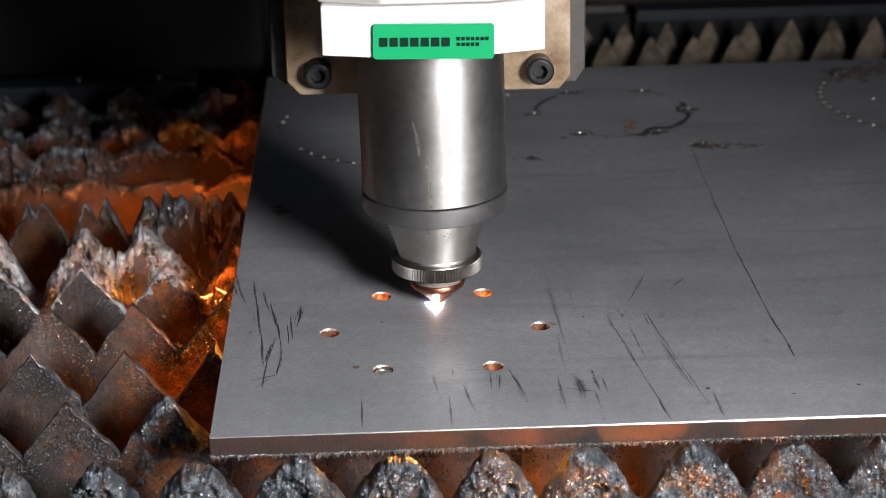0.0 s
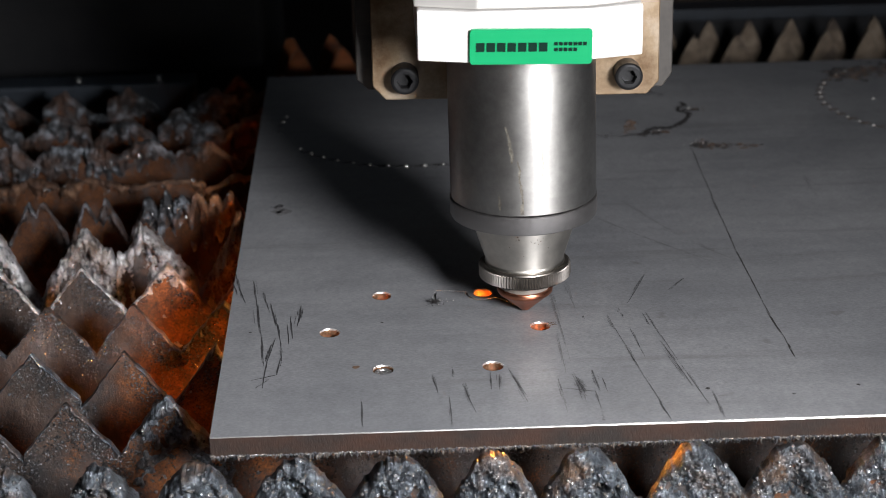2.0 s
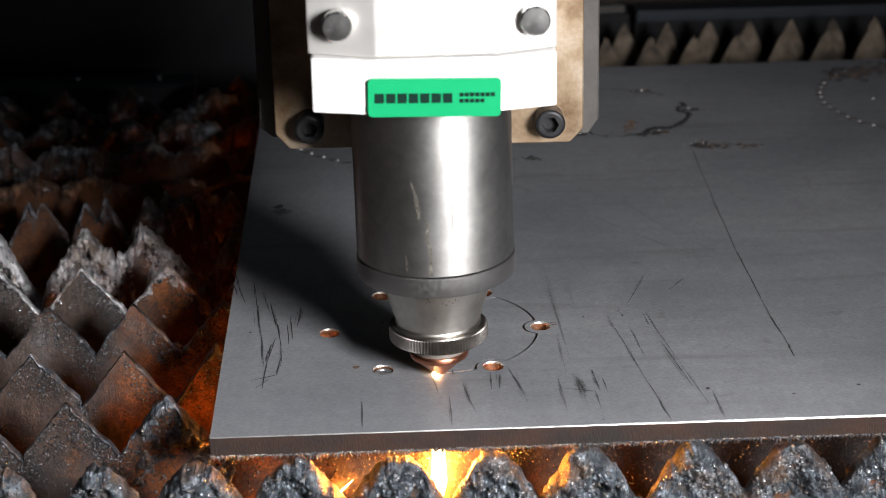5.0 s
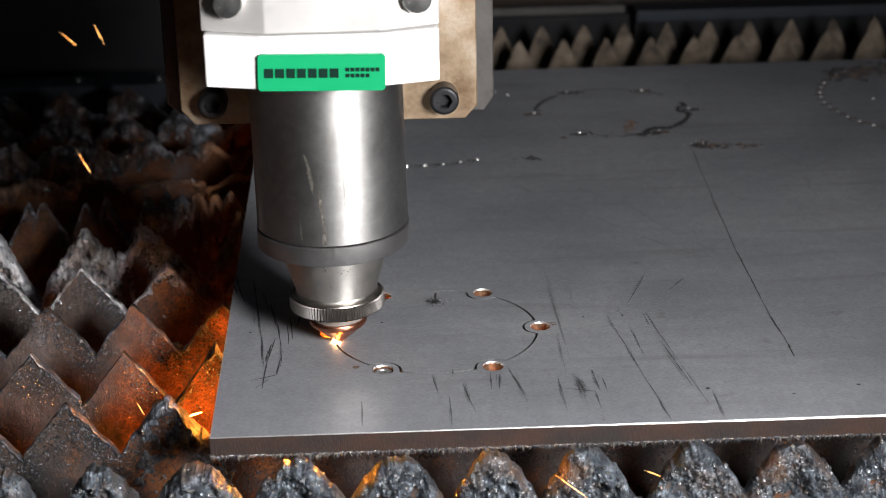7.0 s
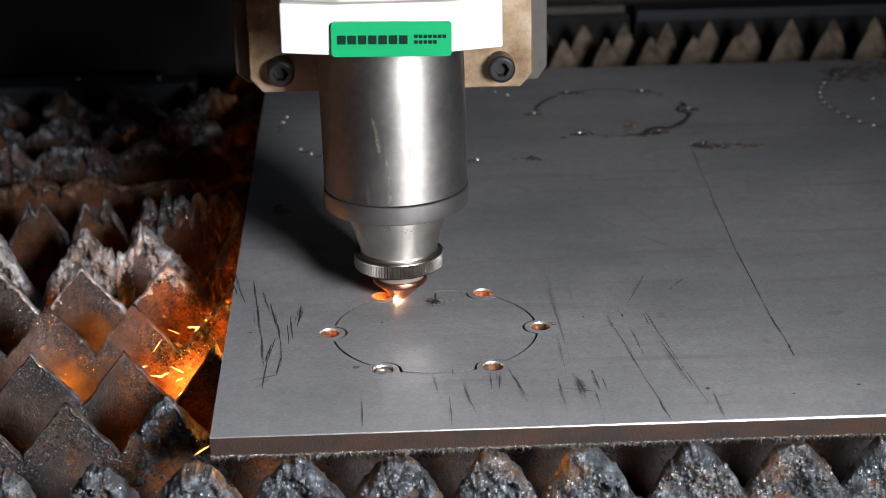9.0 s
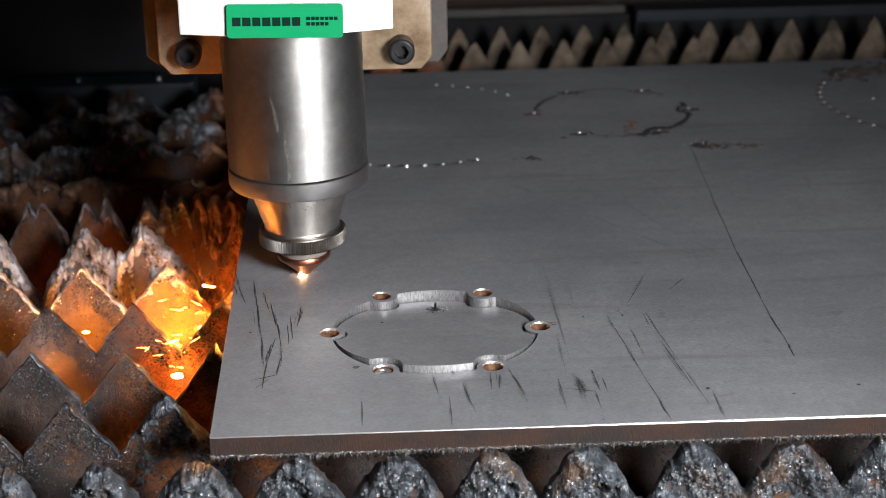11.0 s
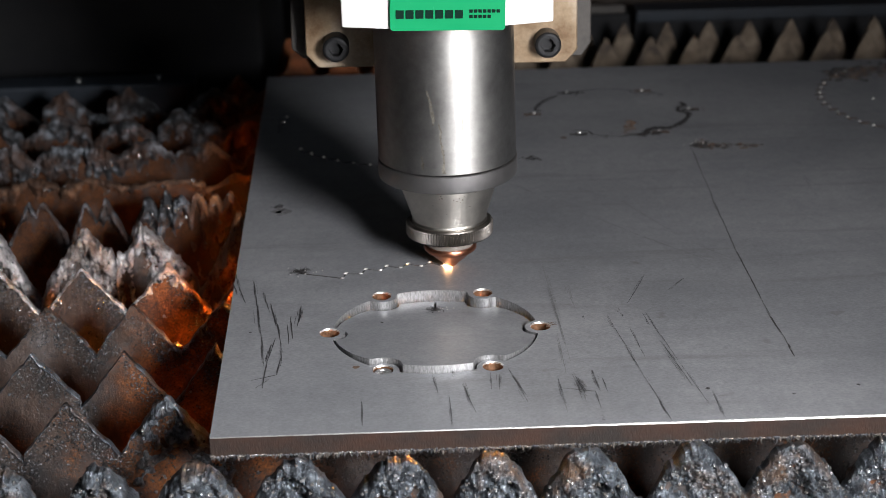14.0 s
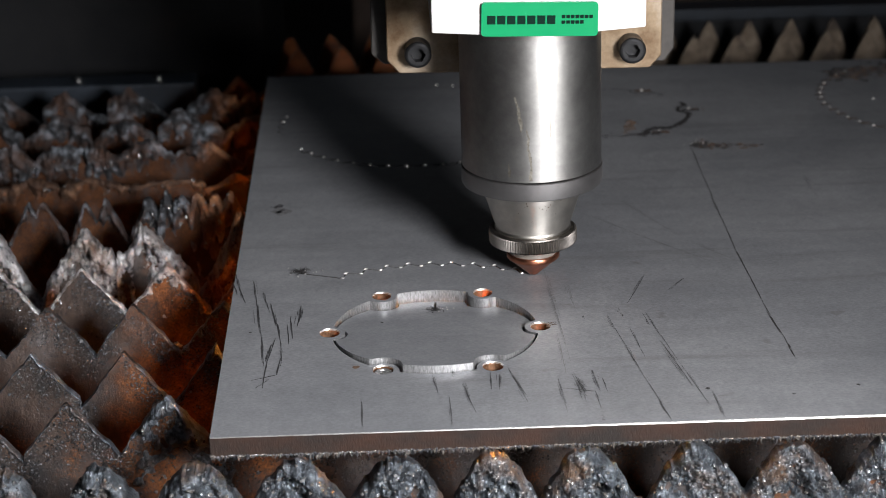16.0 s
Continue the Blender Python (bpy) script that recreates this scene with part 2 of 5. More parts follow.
HOT = mat_glow("white_hot_metal", (1.0, 0.60, 0.27), 70.0)
EMBER = mat_glow("glowing_ember", (1.0, 0.30, 0.045), 780.0)
PLASMA = mat_glow("piercing_plasma", (0.72, 0.82, 1.0), 90.0)
SPARK = mat_glow("flying_spark", (1.0, 0.42, 0.12), 10.0)


# ---------------------------------------------------------------- mesh helpers
def part(name, bm, material, parent=None, label="", smooth=False):
    me = bpy.data.meshes.new(name)
    bm.to_mesh(me)
    bm.free()
    if smooth:
        me.polygons.foreach_set("use_smooth", [True] * len(me.polygons))
        me.set_sharp_from_angle(angle=radians(32))
    for one in material if isinstance(material, (list, tuple)) else [material]:
        me.materials.append(one)
    ob = new(name, me)
    if parent:
        ob.parent = parent
    if label:
        tagged(ob, label)
    return ob


def mesh_part(name, verts, faces, material, parent=None, label="", smooth=True):
    me = bpy.data.meshes.new(name)
    me.from_pydata([tuple(v) for v in verts], [], [tuple(f) for f in faces])
    me.update()
    if smooth:
        me.polygons.foreach_set("use_smooth", [True] * len(me.polygons))
    me.materials.append(material)
    ob = new(name, me)
    if parent:
        ob.parent = parent
    if label:
        tagged(ob, label)
    return ob


def thing(name, label, category, group="", kind="", at=(0, 0, 0)):
    ob = new(name)
    ob.empty_display_size = 0.02
    ob.location = at
    return tagged(ob, label, category, group, kind)


def box(bm, x0, x1, y0, y1, z0, z1, bevel=0.0):
    made = bmesh.ops.create_cube(bm, size=1.0)["verts"]
    for v in made:
        v.co = Vector((x0 if v.co.x < 0 else x1, y0 if v.co.y < 0 else y1, z0 if v.co.z < 0 else z1))
    if bevel:
        edges = list({e for v in made for e in v.link_edges})
        bmesh.ops.bevel(bm, geom=edges, offset=bevel, segments=2, affect="EDGES", profile=0.5)


def lathe(bm, profile, n=72, wave=0.0, at=(0, 0), cap=True):
    """Turned body from (radius, z) pairs in millimetres. wave: depth of the ridges on every second line."""
    rings = []
    for r, z in profile:
        ring = []
        for i in range(n):
            a = 2 * math.pi * i / n
            rr = r - (wave if (i % 2 and wave) else 0)
            ring.append(bm.verts.new((at[0] + rr * MM * math.cos(a), at[1] + rr * MM * math.sin(a), z * MM)))
        rings.append(ring)
    for a, b in zip(rings, rings[1:]):
        for i in range(n):
            bm.faces.new((a[i], a[(i + 1) % n], b[(i + 1) % n], b[i]))
    if cap:
        bm.faces.new(rings[0][::-1])
        bm.faces.new(rings[-1])
    return rings


def prism(bm, outline, z0, z1):
    """Upright prism over an outline of (x, y) in metres."""
    lo = [bm.verts.new((x, y, z0)) for x, y in outline]
    hi = [bm.verts.new((x, y, z1)) for x, y in outline]
    n = len(lo)
    for i in range(n):
        bm.faces.new((lo[i], lo[(i + 1) % n], hi[(i + 1) % n], hi[i]))
    bm.faces.new(lo[::-1])
    bm.faces.new(hi)


def slab(bm, outline, y0, y1):
    """Upright slab over an outline of (x, z) in metres, from y0 to y1."""
    a = [bm.verts.new((x, y0, z)) for x, z in outline]
    b = [bm.verts.new((x, y1, z)) for x, z in outline]
    n = len(a)
    for i in range(n):
        bm.faces.new((a[(i + 1) % n], a[i], b[i], b[(i + 1) % n]))
    bm.faces.new(a)
    bm.faces.new(b[::-1])
    bmesh.ops.recalc_face_normals(bm, faces=bm.faces)


# ---------------------------------------------------------------- the cut's geometry
RING = Vector((0.0931, 0.0995))          # centre of the flange that is cut
RING_2 = Vector((0.2080, 0.4115))        # the flange cut before
GEAR_LEFT, GEAR_RIGHT = Vector((0.0905, 0.4010)), Vector((0.4135, 0.4210))
BOLT_R, HOLE_R, INNER_R, EAR_R = 0.047, 0.00445, 0.0455, 0.0075
KERF = 0.0011
THICK = 0.0085


def polar(c, r, deg):
    return Vector((c.x + r * math.cos(radians(deg)), c.y + r * math.sin(radians(deg))))


def ring_radius(deg, grow=0.0):
    """Radius of the flange's inner outline, with its six ears round the holes. grow: kerf offset outwards."""
    d = (deg + 30) % 60 - 30
    s = BOLT_R * math.sin(radians(d))
    e = EAR_R - grow
    r = INNER_R + grow
    if abs(s) < e:
        r = min(r, BOLT_R * math.cos(radians(d)) - math.sqrt(e * e - s * s))
    return r


def gear_radius(deg, k=123.1):
    """Radius of the flange's toothed outer outline, 48 teeth."""
    u = ((k - deg) / 7.5) % 1.0
    return 0.0766 + 0.0043 * (max(0.0, u - 0.18) / 0.24 if u < 0.42 else (1 - u) / 0.58)


LEAD = Vector((0.0940, 0.1305))
WAVE_START = Vector((0.0300, 0.1720))

# angle of the head on the ring, and on the toothed outline
RING_TIMES = [(0.45, 88.0), (1.0, 66.5), (1.5, 48.1), (2.0, 26.7), (2.5, 6.2), (3.0, -11.0), (3.5, -31.2), (4.0, -51.6), (4.2, -60.4), (5.0, -91.5), (6.0, -129.5),
              (6.5, -148.9), (7.0, -170.0), (7.5, -187.7), (8.0, -207.4), (8.5, -226.9), (9.0, -246.4), (9.2, -253.2), (9.72, -272.0)]
WAVE_TIMES = [(11.5, 122.2), (12.0, 114.6), (12.5, 107.0), (13.0, 99.4), (13.5, 91.8), (14.0, 84.3), (14.5, 76.8), (15.0, 69.1), (15.5, 61.5), (16.0, 53.9), (16.6, 44.8)]


def at_time(table, t):
    return float(np.interp(t, [a for a, _ in table], [b for _, b in table]))


def head_place(t):
    """Where the nozzle is over the plate: x, y and its lift."""
    if t <= 0.3:
        return Vector((LEAD.x, LEAD.y, 0.0014))
    if t < 0.45:
        p = LEAD.lerp(polar(RING, INNER_R, 88.0), (t - 0.3) / 0.15)
        return Vector((p.x, p.y, 0.0008))
    if t <= 9.72:
        a = at_time(RING_TIMES, t)
        p = polar(RING, ring_radius(a), a)
        return Vector((p.x, p.y, 0.0010))
    end = polar(RING, INNER_R, 88.0)
    if t < 10.3:
        u = (t - 9.72) / 0.58
        p = end.lerp(WAVE_START, u * u * (3 - 2 * u))
        return Vector((p.x, p.y, 0.001 + 0.004 * math.sin(math.pi * u)))
    if t < 10.95:
        return Vector((WAVE_START.x, WAVE_START.y, 0.0018))
    if t < 11.5:
        p = WAVE_START.lerp(polar(RING, gear_radius(122.2), 122.2), (t - 10.95) / 0.55)
        return Vector((p.x, p.y, 0.0010))
    a = at_time(WAVE_TIMES, t)
    p = polar(RING, gear_radius(a), a)
    return Vector((p.x, p.y, 0.0010))


def ring_outline(grow, start=88.0, sweep=360.0, step=1.25):
    n = int(sweep / step)
    return [polar(RING, ring_radius(start - step * i, grow), start - step * i) for i in range(n)]


def slot_outline(line, width):
    """Closed outline round an open polyline."""
    left, right = [], []
    for i, p in enumerate(line):
        a, b = line[max(0, i - 1)], line[min(len(line) - 1, i + 1)]
        d = (b - a).normalized()
        n = Vector((-d.y, d.x)) * width / 2
        left.append(p + n)
        right.append(p - n)
    return left + right[::-1]


def circle(c, r, n=28):
    return [polar(c, r, 360 * i / n) for i in range(n)]


def arc_line(c, r, a0, a1, n):
    return [polar(c, r, a0 + (a1 - a0) * i / n) for i in range(n + 1)]


WAVE_ANGLES = [123.1 - 7.5 * (i // 2) - (3.15 if i % 2 else 0.0) for i in range(21)]


def wave_line():
    line = [WAVE_START, WAVE_START.lerp(polar(RING, gear_radius(123.1), 123.1), 0.5)]
    return line + [polar(RING, gear_radius(a), a) for a in WAVE_ANGLES]


def sheet(name, loops, z_top, z_bottom, parent=None, label=""):
    """Flat plate with holes: first loop the rim, the others holes. Top and cut faces have their own material."""
    bm = bmesh.new()
    edges = []
    for loop in loops:
        vs = [bm.verts.new((p.x, p.y, z_top)) for p in loop]
        edges += [bm.edges.new((vs[i], vs[(i + 1) % len(vs)])) for i in range(len(vs))]
    bmesh.ops.triangle_fill(bm, use_beauty=True, use_dissolve=False, edges=edges)
    tops = list(bm.faces)
    for f in tops:
        f.normal_update()
        if f.normal.z < 0:
            f.normal_flip()
    ext = bmesh.ops.extrude_face_region(bm, geom=tops)
    low = [g for g in ext["geom"] if isinstance(g, bmesh.types.BMVert)]
    for v in low:
        v.co.z = z_bottom
    bmesh.ops.recalc_face_normals(bm, faces=bm.faces)
    for f in bm.faces:
        f.normal_update()
        side = abs(f.normal.z) < 0.5
        if side:
            c = f.calc_center_median()
            # narrow slots outside the ring: their inner shade painted on as darker walls
            far = (Vector((c.x, c.y)) - RING).length > 0.056 and len(loops) > 3
            bore = len(loops) > 3 and any((Vector((c.x, c.y)) - polar(RING, BOLT_R, 60 * i)).length < HOLE_R * 1.1 for i in range(6))
            f.material_index = 4 if bore else 2 if (abs(c.y) < 1e-4 or abs(c.x) < 1e-4) else 3 if far else 1
    return part(name, bm, [PLATE, CUT, EDGE, CUT_SHADED, BORE], parent, label)


# ---------------------------------------------------------------- setting
def room():
    bm = bmesh.new()
    box(bm, -3, 3, -3, 3, -0.95, -0.90)
    tagged(part("floor", bm, mat_paint("workshop_floor", (0.12, 0.12, 0.115), 0.7, 0.2, 3)), "grey concrete workshop floor under the machine", "floor", kind="structure")
    wall = mat_paint("workshop_wall", (0.10, 0.105, 0.11), 0.8, 0.15, 2)
    for name, b in (("wall_north", (-3, 3, 3, 3.1)), ("wall_east", (3, 3.1, -3, 3)), ("wall_west", (-3.1, -3, -3, 3)), ("wall_south", (-3, 3, -3.1, -3))):
        bm = bmesh.new()
        box(bm, *b, -0.9, 2.2)
        tagged(part(name, bm, wall), "dark grey workshop wall behind the cutting machine", "wall", kind="structure")
    # unseen ceiling, with an opening added so that the world's light comes in
    bm = bmesh.new()
    for b in ((-3, -1.4, -3, 3), (1.6, 3, -3, 3), (-1.4, 1.6, -3, -1.6), (-1.4, 1.6, 1.4, 3)):
        box(bm, *b, 2.2, 2.3)
    tagged(part("ceiling", bm, wall), "dark workshop ceiling, opening added to let ambient light in", "ceiling", kind="structure")
    bm = bmesh.new()
    box(bm, -0.9, 1.5, -0.35, 1.25, -0.90, -0.145, 0.01)
    tagged(part("machine_bed", bm, FRAME), "dark painted steel bed of a laser cutting machine", "machine bed", kind="structure")
    bm = bmesh.new()
    box(bm, -0.88, 1.48, -0.33, 1.23, -0.145, -0.135)
    tagged(part("tray", bm, TRAY), "rusty slag tray under the cutting slats", "tray", kind="structure")


room()


def slag_fill_glow():
    """Glowing crumbs, hidden on the tray and added as a red fill from below."""
    rs = random.Random(77)
    bm = bmesh.new()
    for i in range(170):
        r = rs.uniform(0.0006, 0.0016)
        made = bmesh.ops.create_icosphere(bm, subdivisions=1, radius=r)["verts"]
        bmesh.ops.translate(bm, verts=made, vec=(rs.gauss(0.0, 0.06), rs.uniform(0.03, 0.55), -0.135 + r * 0.6))
    tagged(part("slag_fill_glow", bm, mat_glow("red_fill_glow", (1.0, 0.22, 0.035), 120.0)), "glowing crumbs hidden on the tray, added as red fill light", "slag", kind="stuff")


slag_fill_glow()


# ---------------------------------------------------------------- support slats
def noise2(x, z, s, seed):
    return noise.noise(Vector((x * s + seed * 7.3, z * s, seed * 3.1)))


def fbm(x, z, s, seed, octaves=4):
    v, a = 0.0, 1.0
    for i in range(octaves):
        v += a * noise2(x, z, s * 2 ** i, seed + i)
        a *= 0.5
    return v


def slat(y, peaks, slagged, x_fine, seed, pitch=0.0415, top=-0.0088, depth=0.027, x_end=(-0.42, 0.62), fine=0.00065, steel=None, crust=None, places=(), round_off=1.0):
    """A serrated steel slat that stands along x. peaks: x of one tooth; slagged: function of x, 0 clean to 1 heavily crusted."""
    xs = []
    x = x_end[0]
    while x < x_end[1]:
        xs.append(x)
        x += fine if x_fine[0] <= x <= x_fine[1] else 0.005
    bottom, low = -0.135, -0.062
    verts, faces = [], []
    cols = len(xs)
    rs = random.Random(seed)
    blunt = {}
    ragged = 1.0 if 0.25 < y < 0.55 else 0.0
    heavy = 1.0 if slagged(x_fine[0] + 0.02) > 0.85 else 0.0

    def profile(x):
        if places:
            k = min(range(len(places)), key=lambda q: abs(x - places[q]))
            step = max(1, min(len(places) - 1, k + 1 if x > places[k] else k))
            wide = places[step] - places[step - 1]
            near = min(abs(x - places[k]), wide / 2, 0.65 * pitch)
        else:
            k = math.floor((x - peaks) / pitch + 0.5)
            near = None
        if k not in blunt:
            blunt[k] = (rs.uniform(0.0, 0.0015 + 0.006 * ragged), rs.uniform(0.9, 1.06 + 0.3 * ragged), rs.uniform(-0.0008 - 0.007 * ragged, 0.0008 + 0.007 * ragged))
        cut, slope, shift = blunt[k]
        cut = cut + 0.0052 * heavy * (0.35 + 0.65 * abs(math.sin(k * 2.7 + seed)))
        d = abs(x - peaks - k * pitch - shift) if near is None else near
        d = pitch / 2 * min(1.0, 2 * d / pitch) ** round_off if round_off != 1.0 else d
        return top - max(cut * 0.6, d * (depth / (pitch / 2)) * slope) + (0.0011 * fbm(x, 0, 210, seed) - 0.0010 * max(0.0, noise2(x, 2.0, 130, seed + 5)) if 0.05 < y < 0.25 else 0.0006 * fbm(x, 0, 260, seed))

    half = 0.0016
    hs = [profile(x) for x in xs]
    # body: front and back faces joined over the toothed rim
    nv = 12
    for side in (-1, 1):
        for i, x in enumerate(xs):
            h = hs[i]
            for j in range(nv + 2):
                z = bottom if j == 0 else low + (h - low) * (j - 1) / nv
                verts.append((x, y + side * half + 0.0004 * fbm(x, z, 60, seed), z))
    m = nv + 2
    for s in (0, 1):
        o = s * cols * m
        for i in range(cols - 1):
            for j in range(m - 1):
                a, b, c, d = o + i * m + j, o + (i + 1) * m + j, o + (i + 1) * m + j + 1, o + i * m + j + 1
                faces.append((a, b, c, d) if s == 0 else (d, c, b, a))
    for i in range(cols - 1):
        a, b = i * m + m - 1, (i + 1) * m + m - 1
        faces.append((a, b, b + cols * m, a + cols * m))
    holder = thing("support_slat", "rusty serrated steel support slat crusted with cutting slag", "slat", "slats of the cutting bed")
    body = mesh_part("slat_body", verts, faces, steel or SLAT, holder)
    body.data.polygons.foreach_set("use_smooth", [False] * len(body.data.polygons))
    body.data.materials.append(RIM)
    body.data.polygons.foreach_set("material_index", [0] * (len(faces) - cols + 1) + [1] * (cols - 1))

    # crust of slag, lumpy, along the teeth
    fx = [x for x in xs if x_fine[0] <= x <= x_fine[1]]
    if not fx:
        return holder
    nr = 52
    verts, keep = [], []
    for i, x in enumerate(fx):
        s = slagged(x)
        h = profile(x)
        lump = 0.5 + 0.5 * fbm(x, 1.7, 75, seed + 11)
        rise = s * (0.0004 + (0.0046 + 0.0022 * heavy) * max(0.0, lump) ** 1.2 + 0.0020 * abs(fbm(x, 4.2, 380, seed + 13)) + 0.0024 * heavy * max(0.0, noise2(x, 8.1, 140, seed + 17)) + ragged * (0.0125 * max(0.0, noise2(x, 5.5, 105, seed + 19)) ** 1.2 + 0.004 * abs(noise2(x, 3.5, 420, seed + 23))))
        for j in range(nr + 1):
            u = j / nr
            z = -0.056 + (h + rise + 0.056) * u
            below = max(0.0, h - z)
            edge = math.exp(-below / (0.004 + (0.016 - 0.009 * ragged) * s))
            tall = 1.0 - 0.62 * ragged
            n1 = fbm(x, z * tall, 95, seed + 21)
            n2 = fbm(x, z * tall, 260, seed + 31, 4)
            n3 = abs(noise2(x, z * tall, 170, seed + 41))
            t = (s * 1.5 * edge + 0.95 * n1 - 0.66 + 0.3 * s) * 0.0046 + 0.0012 * n2 + s * (0.0040 * (n3 - 0.2) + (0.0014 + 0.0010 * heavy) * n2 + 0.0011 * heavy * noise2(x, z, 900, seed + 61))
            t -= 0.0035 * (1.0 - edge) * (1.0 - s)
            if z > h - 0.0004:
                t = max(t, 0.0008 + 0.0006 * n2)
                t *= 1 - 0.85 * max(0.0, (z - h + 0.0004) / (rise + 0.0004)) ** 2
            verts.append((x, y - half - max(t, -0.0006), z))
            keep.append(t)
    gv, gf = [], []
    dense = 1500 if x_fine[1] > 0.2 and y < 0.1 else 0 if y > 0.45 else 380
    for g in range(int(dense * (5.0 if y < 0 else 1))):
        i, j = rs.randrange(len(fx)), rs.randrange(8, nr + 1)
        k = i * (nr + 1) + j
        if keep[k] < 0.0002:
            continue
        gx, gy, gz = verts[k]
        r = 0.00026 + (0.0008 if y < 0 else 0.0011) * rs.random() ** 2.5
        o = len(gv)
        tilt = rs.uniform(0, 3.1)
        ring = [(math.cos(tilt + 1.2566 * q) * r * rs.uniform(0.7, 1.2), math.sin(tilt + 1.2566 * q) * r * rs.uniform(0.7, 1.2)) for q in range(5)]
        gv += [(gx + u, gy + 0.2 * r, gz + v) for u, v in ring]
        gv += [(gx + u * 0.6, gy - r * rs.uniform(0.5, 0.9), gz + v * 0.6) for u, v in ring]
        gf += [(o + q, o + (q + 1) % 5, o + 5 + (q + 1) % 5, o + 5 + q) for q in range(5)] + [tuple(o + 5 + q for q in range(5))]
    if gf:
        tagged(mesh_part("slag_grit", gv, gf, GRAIN, holder, "", False), kind="stuff")
    n = len(verts)
    back = [(x, 2 * y - yy if k < nr else yy, z) for (x, yy, z), k in zip(verts, [j for _ in fx for j in range(nr + 1)])]
    m = nr + 1
    faces = []
    for i in range(len(fx) - 1):
        for j in range(nr):
            q = (i * m + j, (i + 1) * m + j, (i + 1) * m + j + 1, i * m + j + 1)
            if max(keep[k] for k in q) > 0:
                faces.append(q)
                faces.append(tuple(n + k for k in q[::-1]))
    used = sorted({k for f in faces for k in f})
    if used:
        index = {k: i for i, k in enumerate(used)}
        every = verts + back
        mesh_part("slag_crust", [every[k] for k in used], [[index[k] for k in f] for f in faces], crust or SLAG, holder, "lumpy blue-grey slag crust" if ragged == 0 else "ragged crust of slag", False)
    if x_fine[1] < 0.1 and y < 0.25:
        reach = (x_fine[0], 0.32 if 0.05 < y < 0.06 else x_fine[1])
        verts, faces = [], []
        for i in range(46000 if y < 0.08 else 15000):
            x = rs.uniform(*reach)
            # thickest down the flank that faces the cut and in the notches
            k = ((x - peaks) / pitch + 0.5) % 1.0
            flank = 1.0 if 0.5 < k else 0.35
            z = profile(x) - 0.0006 - (0.016 if rs.random() < 0.6 else 0.048) * rs.random() ** 1.3
            if fbm(x, z * 0.5, 60, seed + 51) < rs.uniform(-0.25, 0.75) - (0.35 + (0.5 if y < 0.08 else 0.0)) * flank - (0.45 if x > 0.0 else 0.0):
                continue
            r = 0.00013 + 0.00042 * rs.random() ** 3
            o = len(verts)
            cy = y - half - 0.3 * r
            verts += [(x - r, cy, z - 0.6 * r), (x + r, cy, z - 0.6 * r), (x + 0.7 * r, cy, z + r), (x - 0.7 * r, cy, z + r), (x + 0.1 * r, cy - 1.3 * r, z + 0.2 * r)]
            faces += [(o, o + 1, o + 4), (o + 1, o + 2, o + 4), (o + 2, o + 3, o + 4), (o + 3, o, o + 4)]
        tagged(mesh_part("spatter_grit", verts, faces, SPATTER if y > 0.08 else SPATTER_DARK, holder, "", False), kind="stuff")
    return holder


def levels(pairs, base):
    """Slag amount by x from (x, amount) pairs."""
    def f(x):
        return float(np.interp(x, [a for a, _ in pairs], [b for _, b in pairs])) if pairs else base
    return f


slat(-0.002, -0.0065, levels([], 1.0), (-0.125, 0.315), 1, top=-0.0122, depth=0.028, steel=SLAT_SOOTY, round_off=1.5,
     places=(-0.168, -0.127, -0.086, -0.0453, -0.0060, 0.0344, 0.0738, 0.1133, 0.1506, 0.1954, 0.2353, 0.2740, 0.3150, 0.3565))
slat(0.057, -0.0235, levels([(-0.12, 0.3), (-0.066, 0.15), (-0.045, 0.15), (-0.038, 0.75), (-0.005, 0.8), (0.02, 0.6)], 0), (-0.125, 0.03), 2, steel=SLAT_SOOTY)
slat(0.108, -0.0475, levels([(-0.13, 0.25), (-0.06, 0.22), (-0.05, 0.03), (-0.035, 0.18), (-0.02, 0.1), (-0.006, 0.55), (0.03, 0.6)], 0), (-0.135, 0.03), 3)
slat(0.162, -0.0480, levels([(-0.13, 0.15), (-0.075, 0.05), (-0.06, 0.25), (-0.048, 0.1), (-0.03, 0.25), (0.0, 0.25)], 0), (-0.14, 0.03), 4)
slat(0.210, -0.0370, levels([(-0.13, 0.4), (-0.1, 0.6), (-0.08, 0.25), (-0.06, 0.5), (-0.04, 0.55), (0.0, 0.4)], 0), (-0.15, 0.03), 5, crust=SLAG_LIFTED)
slat(0.260, -0.0480, levels([(-0.16, 0.95), (-0.03, 0.95), (-0.022, 1.1), (-0.014, 1.6), (0.0, 1.5)], 0), (-0.16, 0.03), 6, depth=0.028, crust=SLAG_LIFTED)
slat(0.307, -0.0370, levels([(-0.17, 0.5), (-0.07, 0.6), (-0.060, 1.0), (-0.012, 1.0), (0, 0.6)], 0), (-0.17, 0.03), 7, depth=0.040, steel=SLAT_RUSTY, crust=SLAG_DIMMED,
     places=(-0.190, -0.152, -0.121, -0.113, -0.090, -0.079, -0.056, -0.047, -0.038, -0.029, -0.020, -0.012, 0.014, 0.055))
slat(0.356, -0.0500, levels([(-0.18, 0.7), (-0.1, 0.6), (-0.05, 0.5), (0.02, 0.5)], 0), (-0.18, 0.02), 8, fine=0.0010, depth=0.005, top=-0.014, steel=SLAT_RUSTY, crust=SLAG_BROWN)
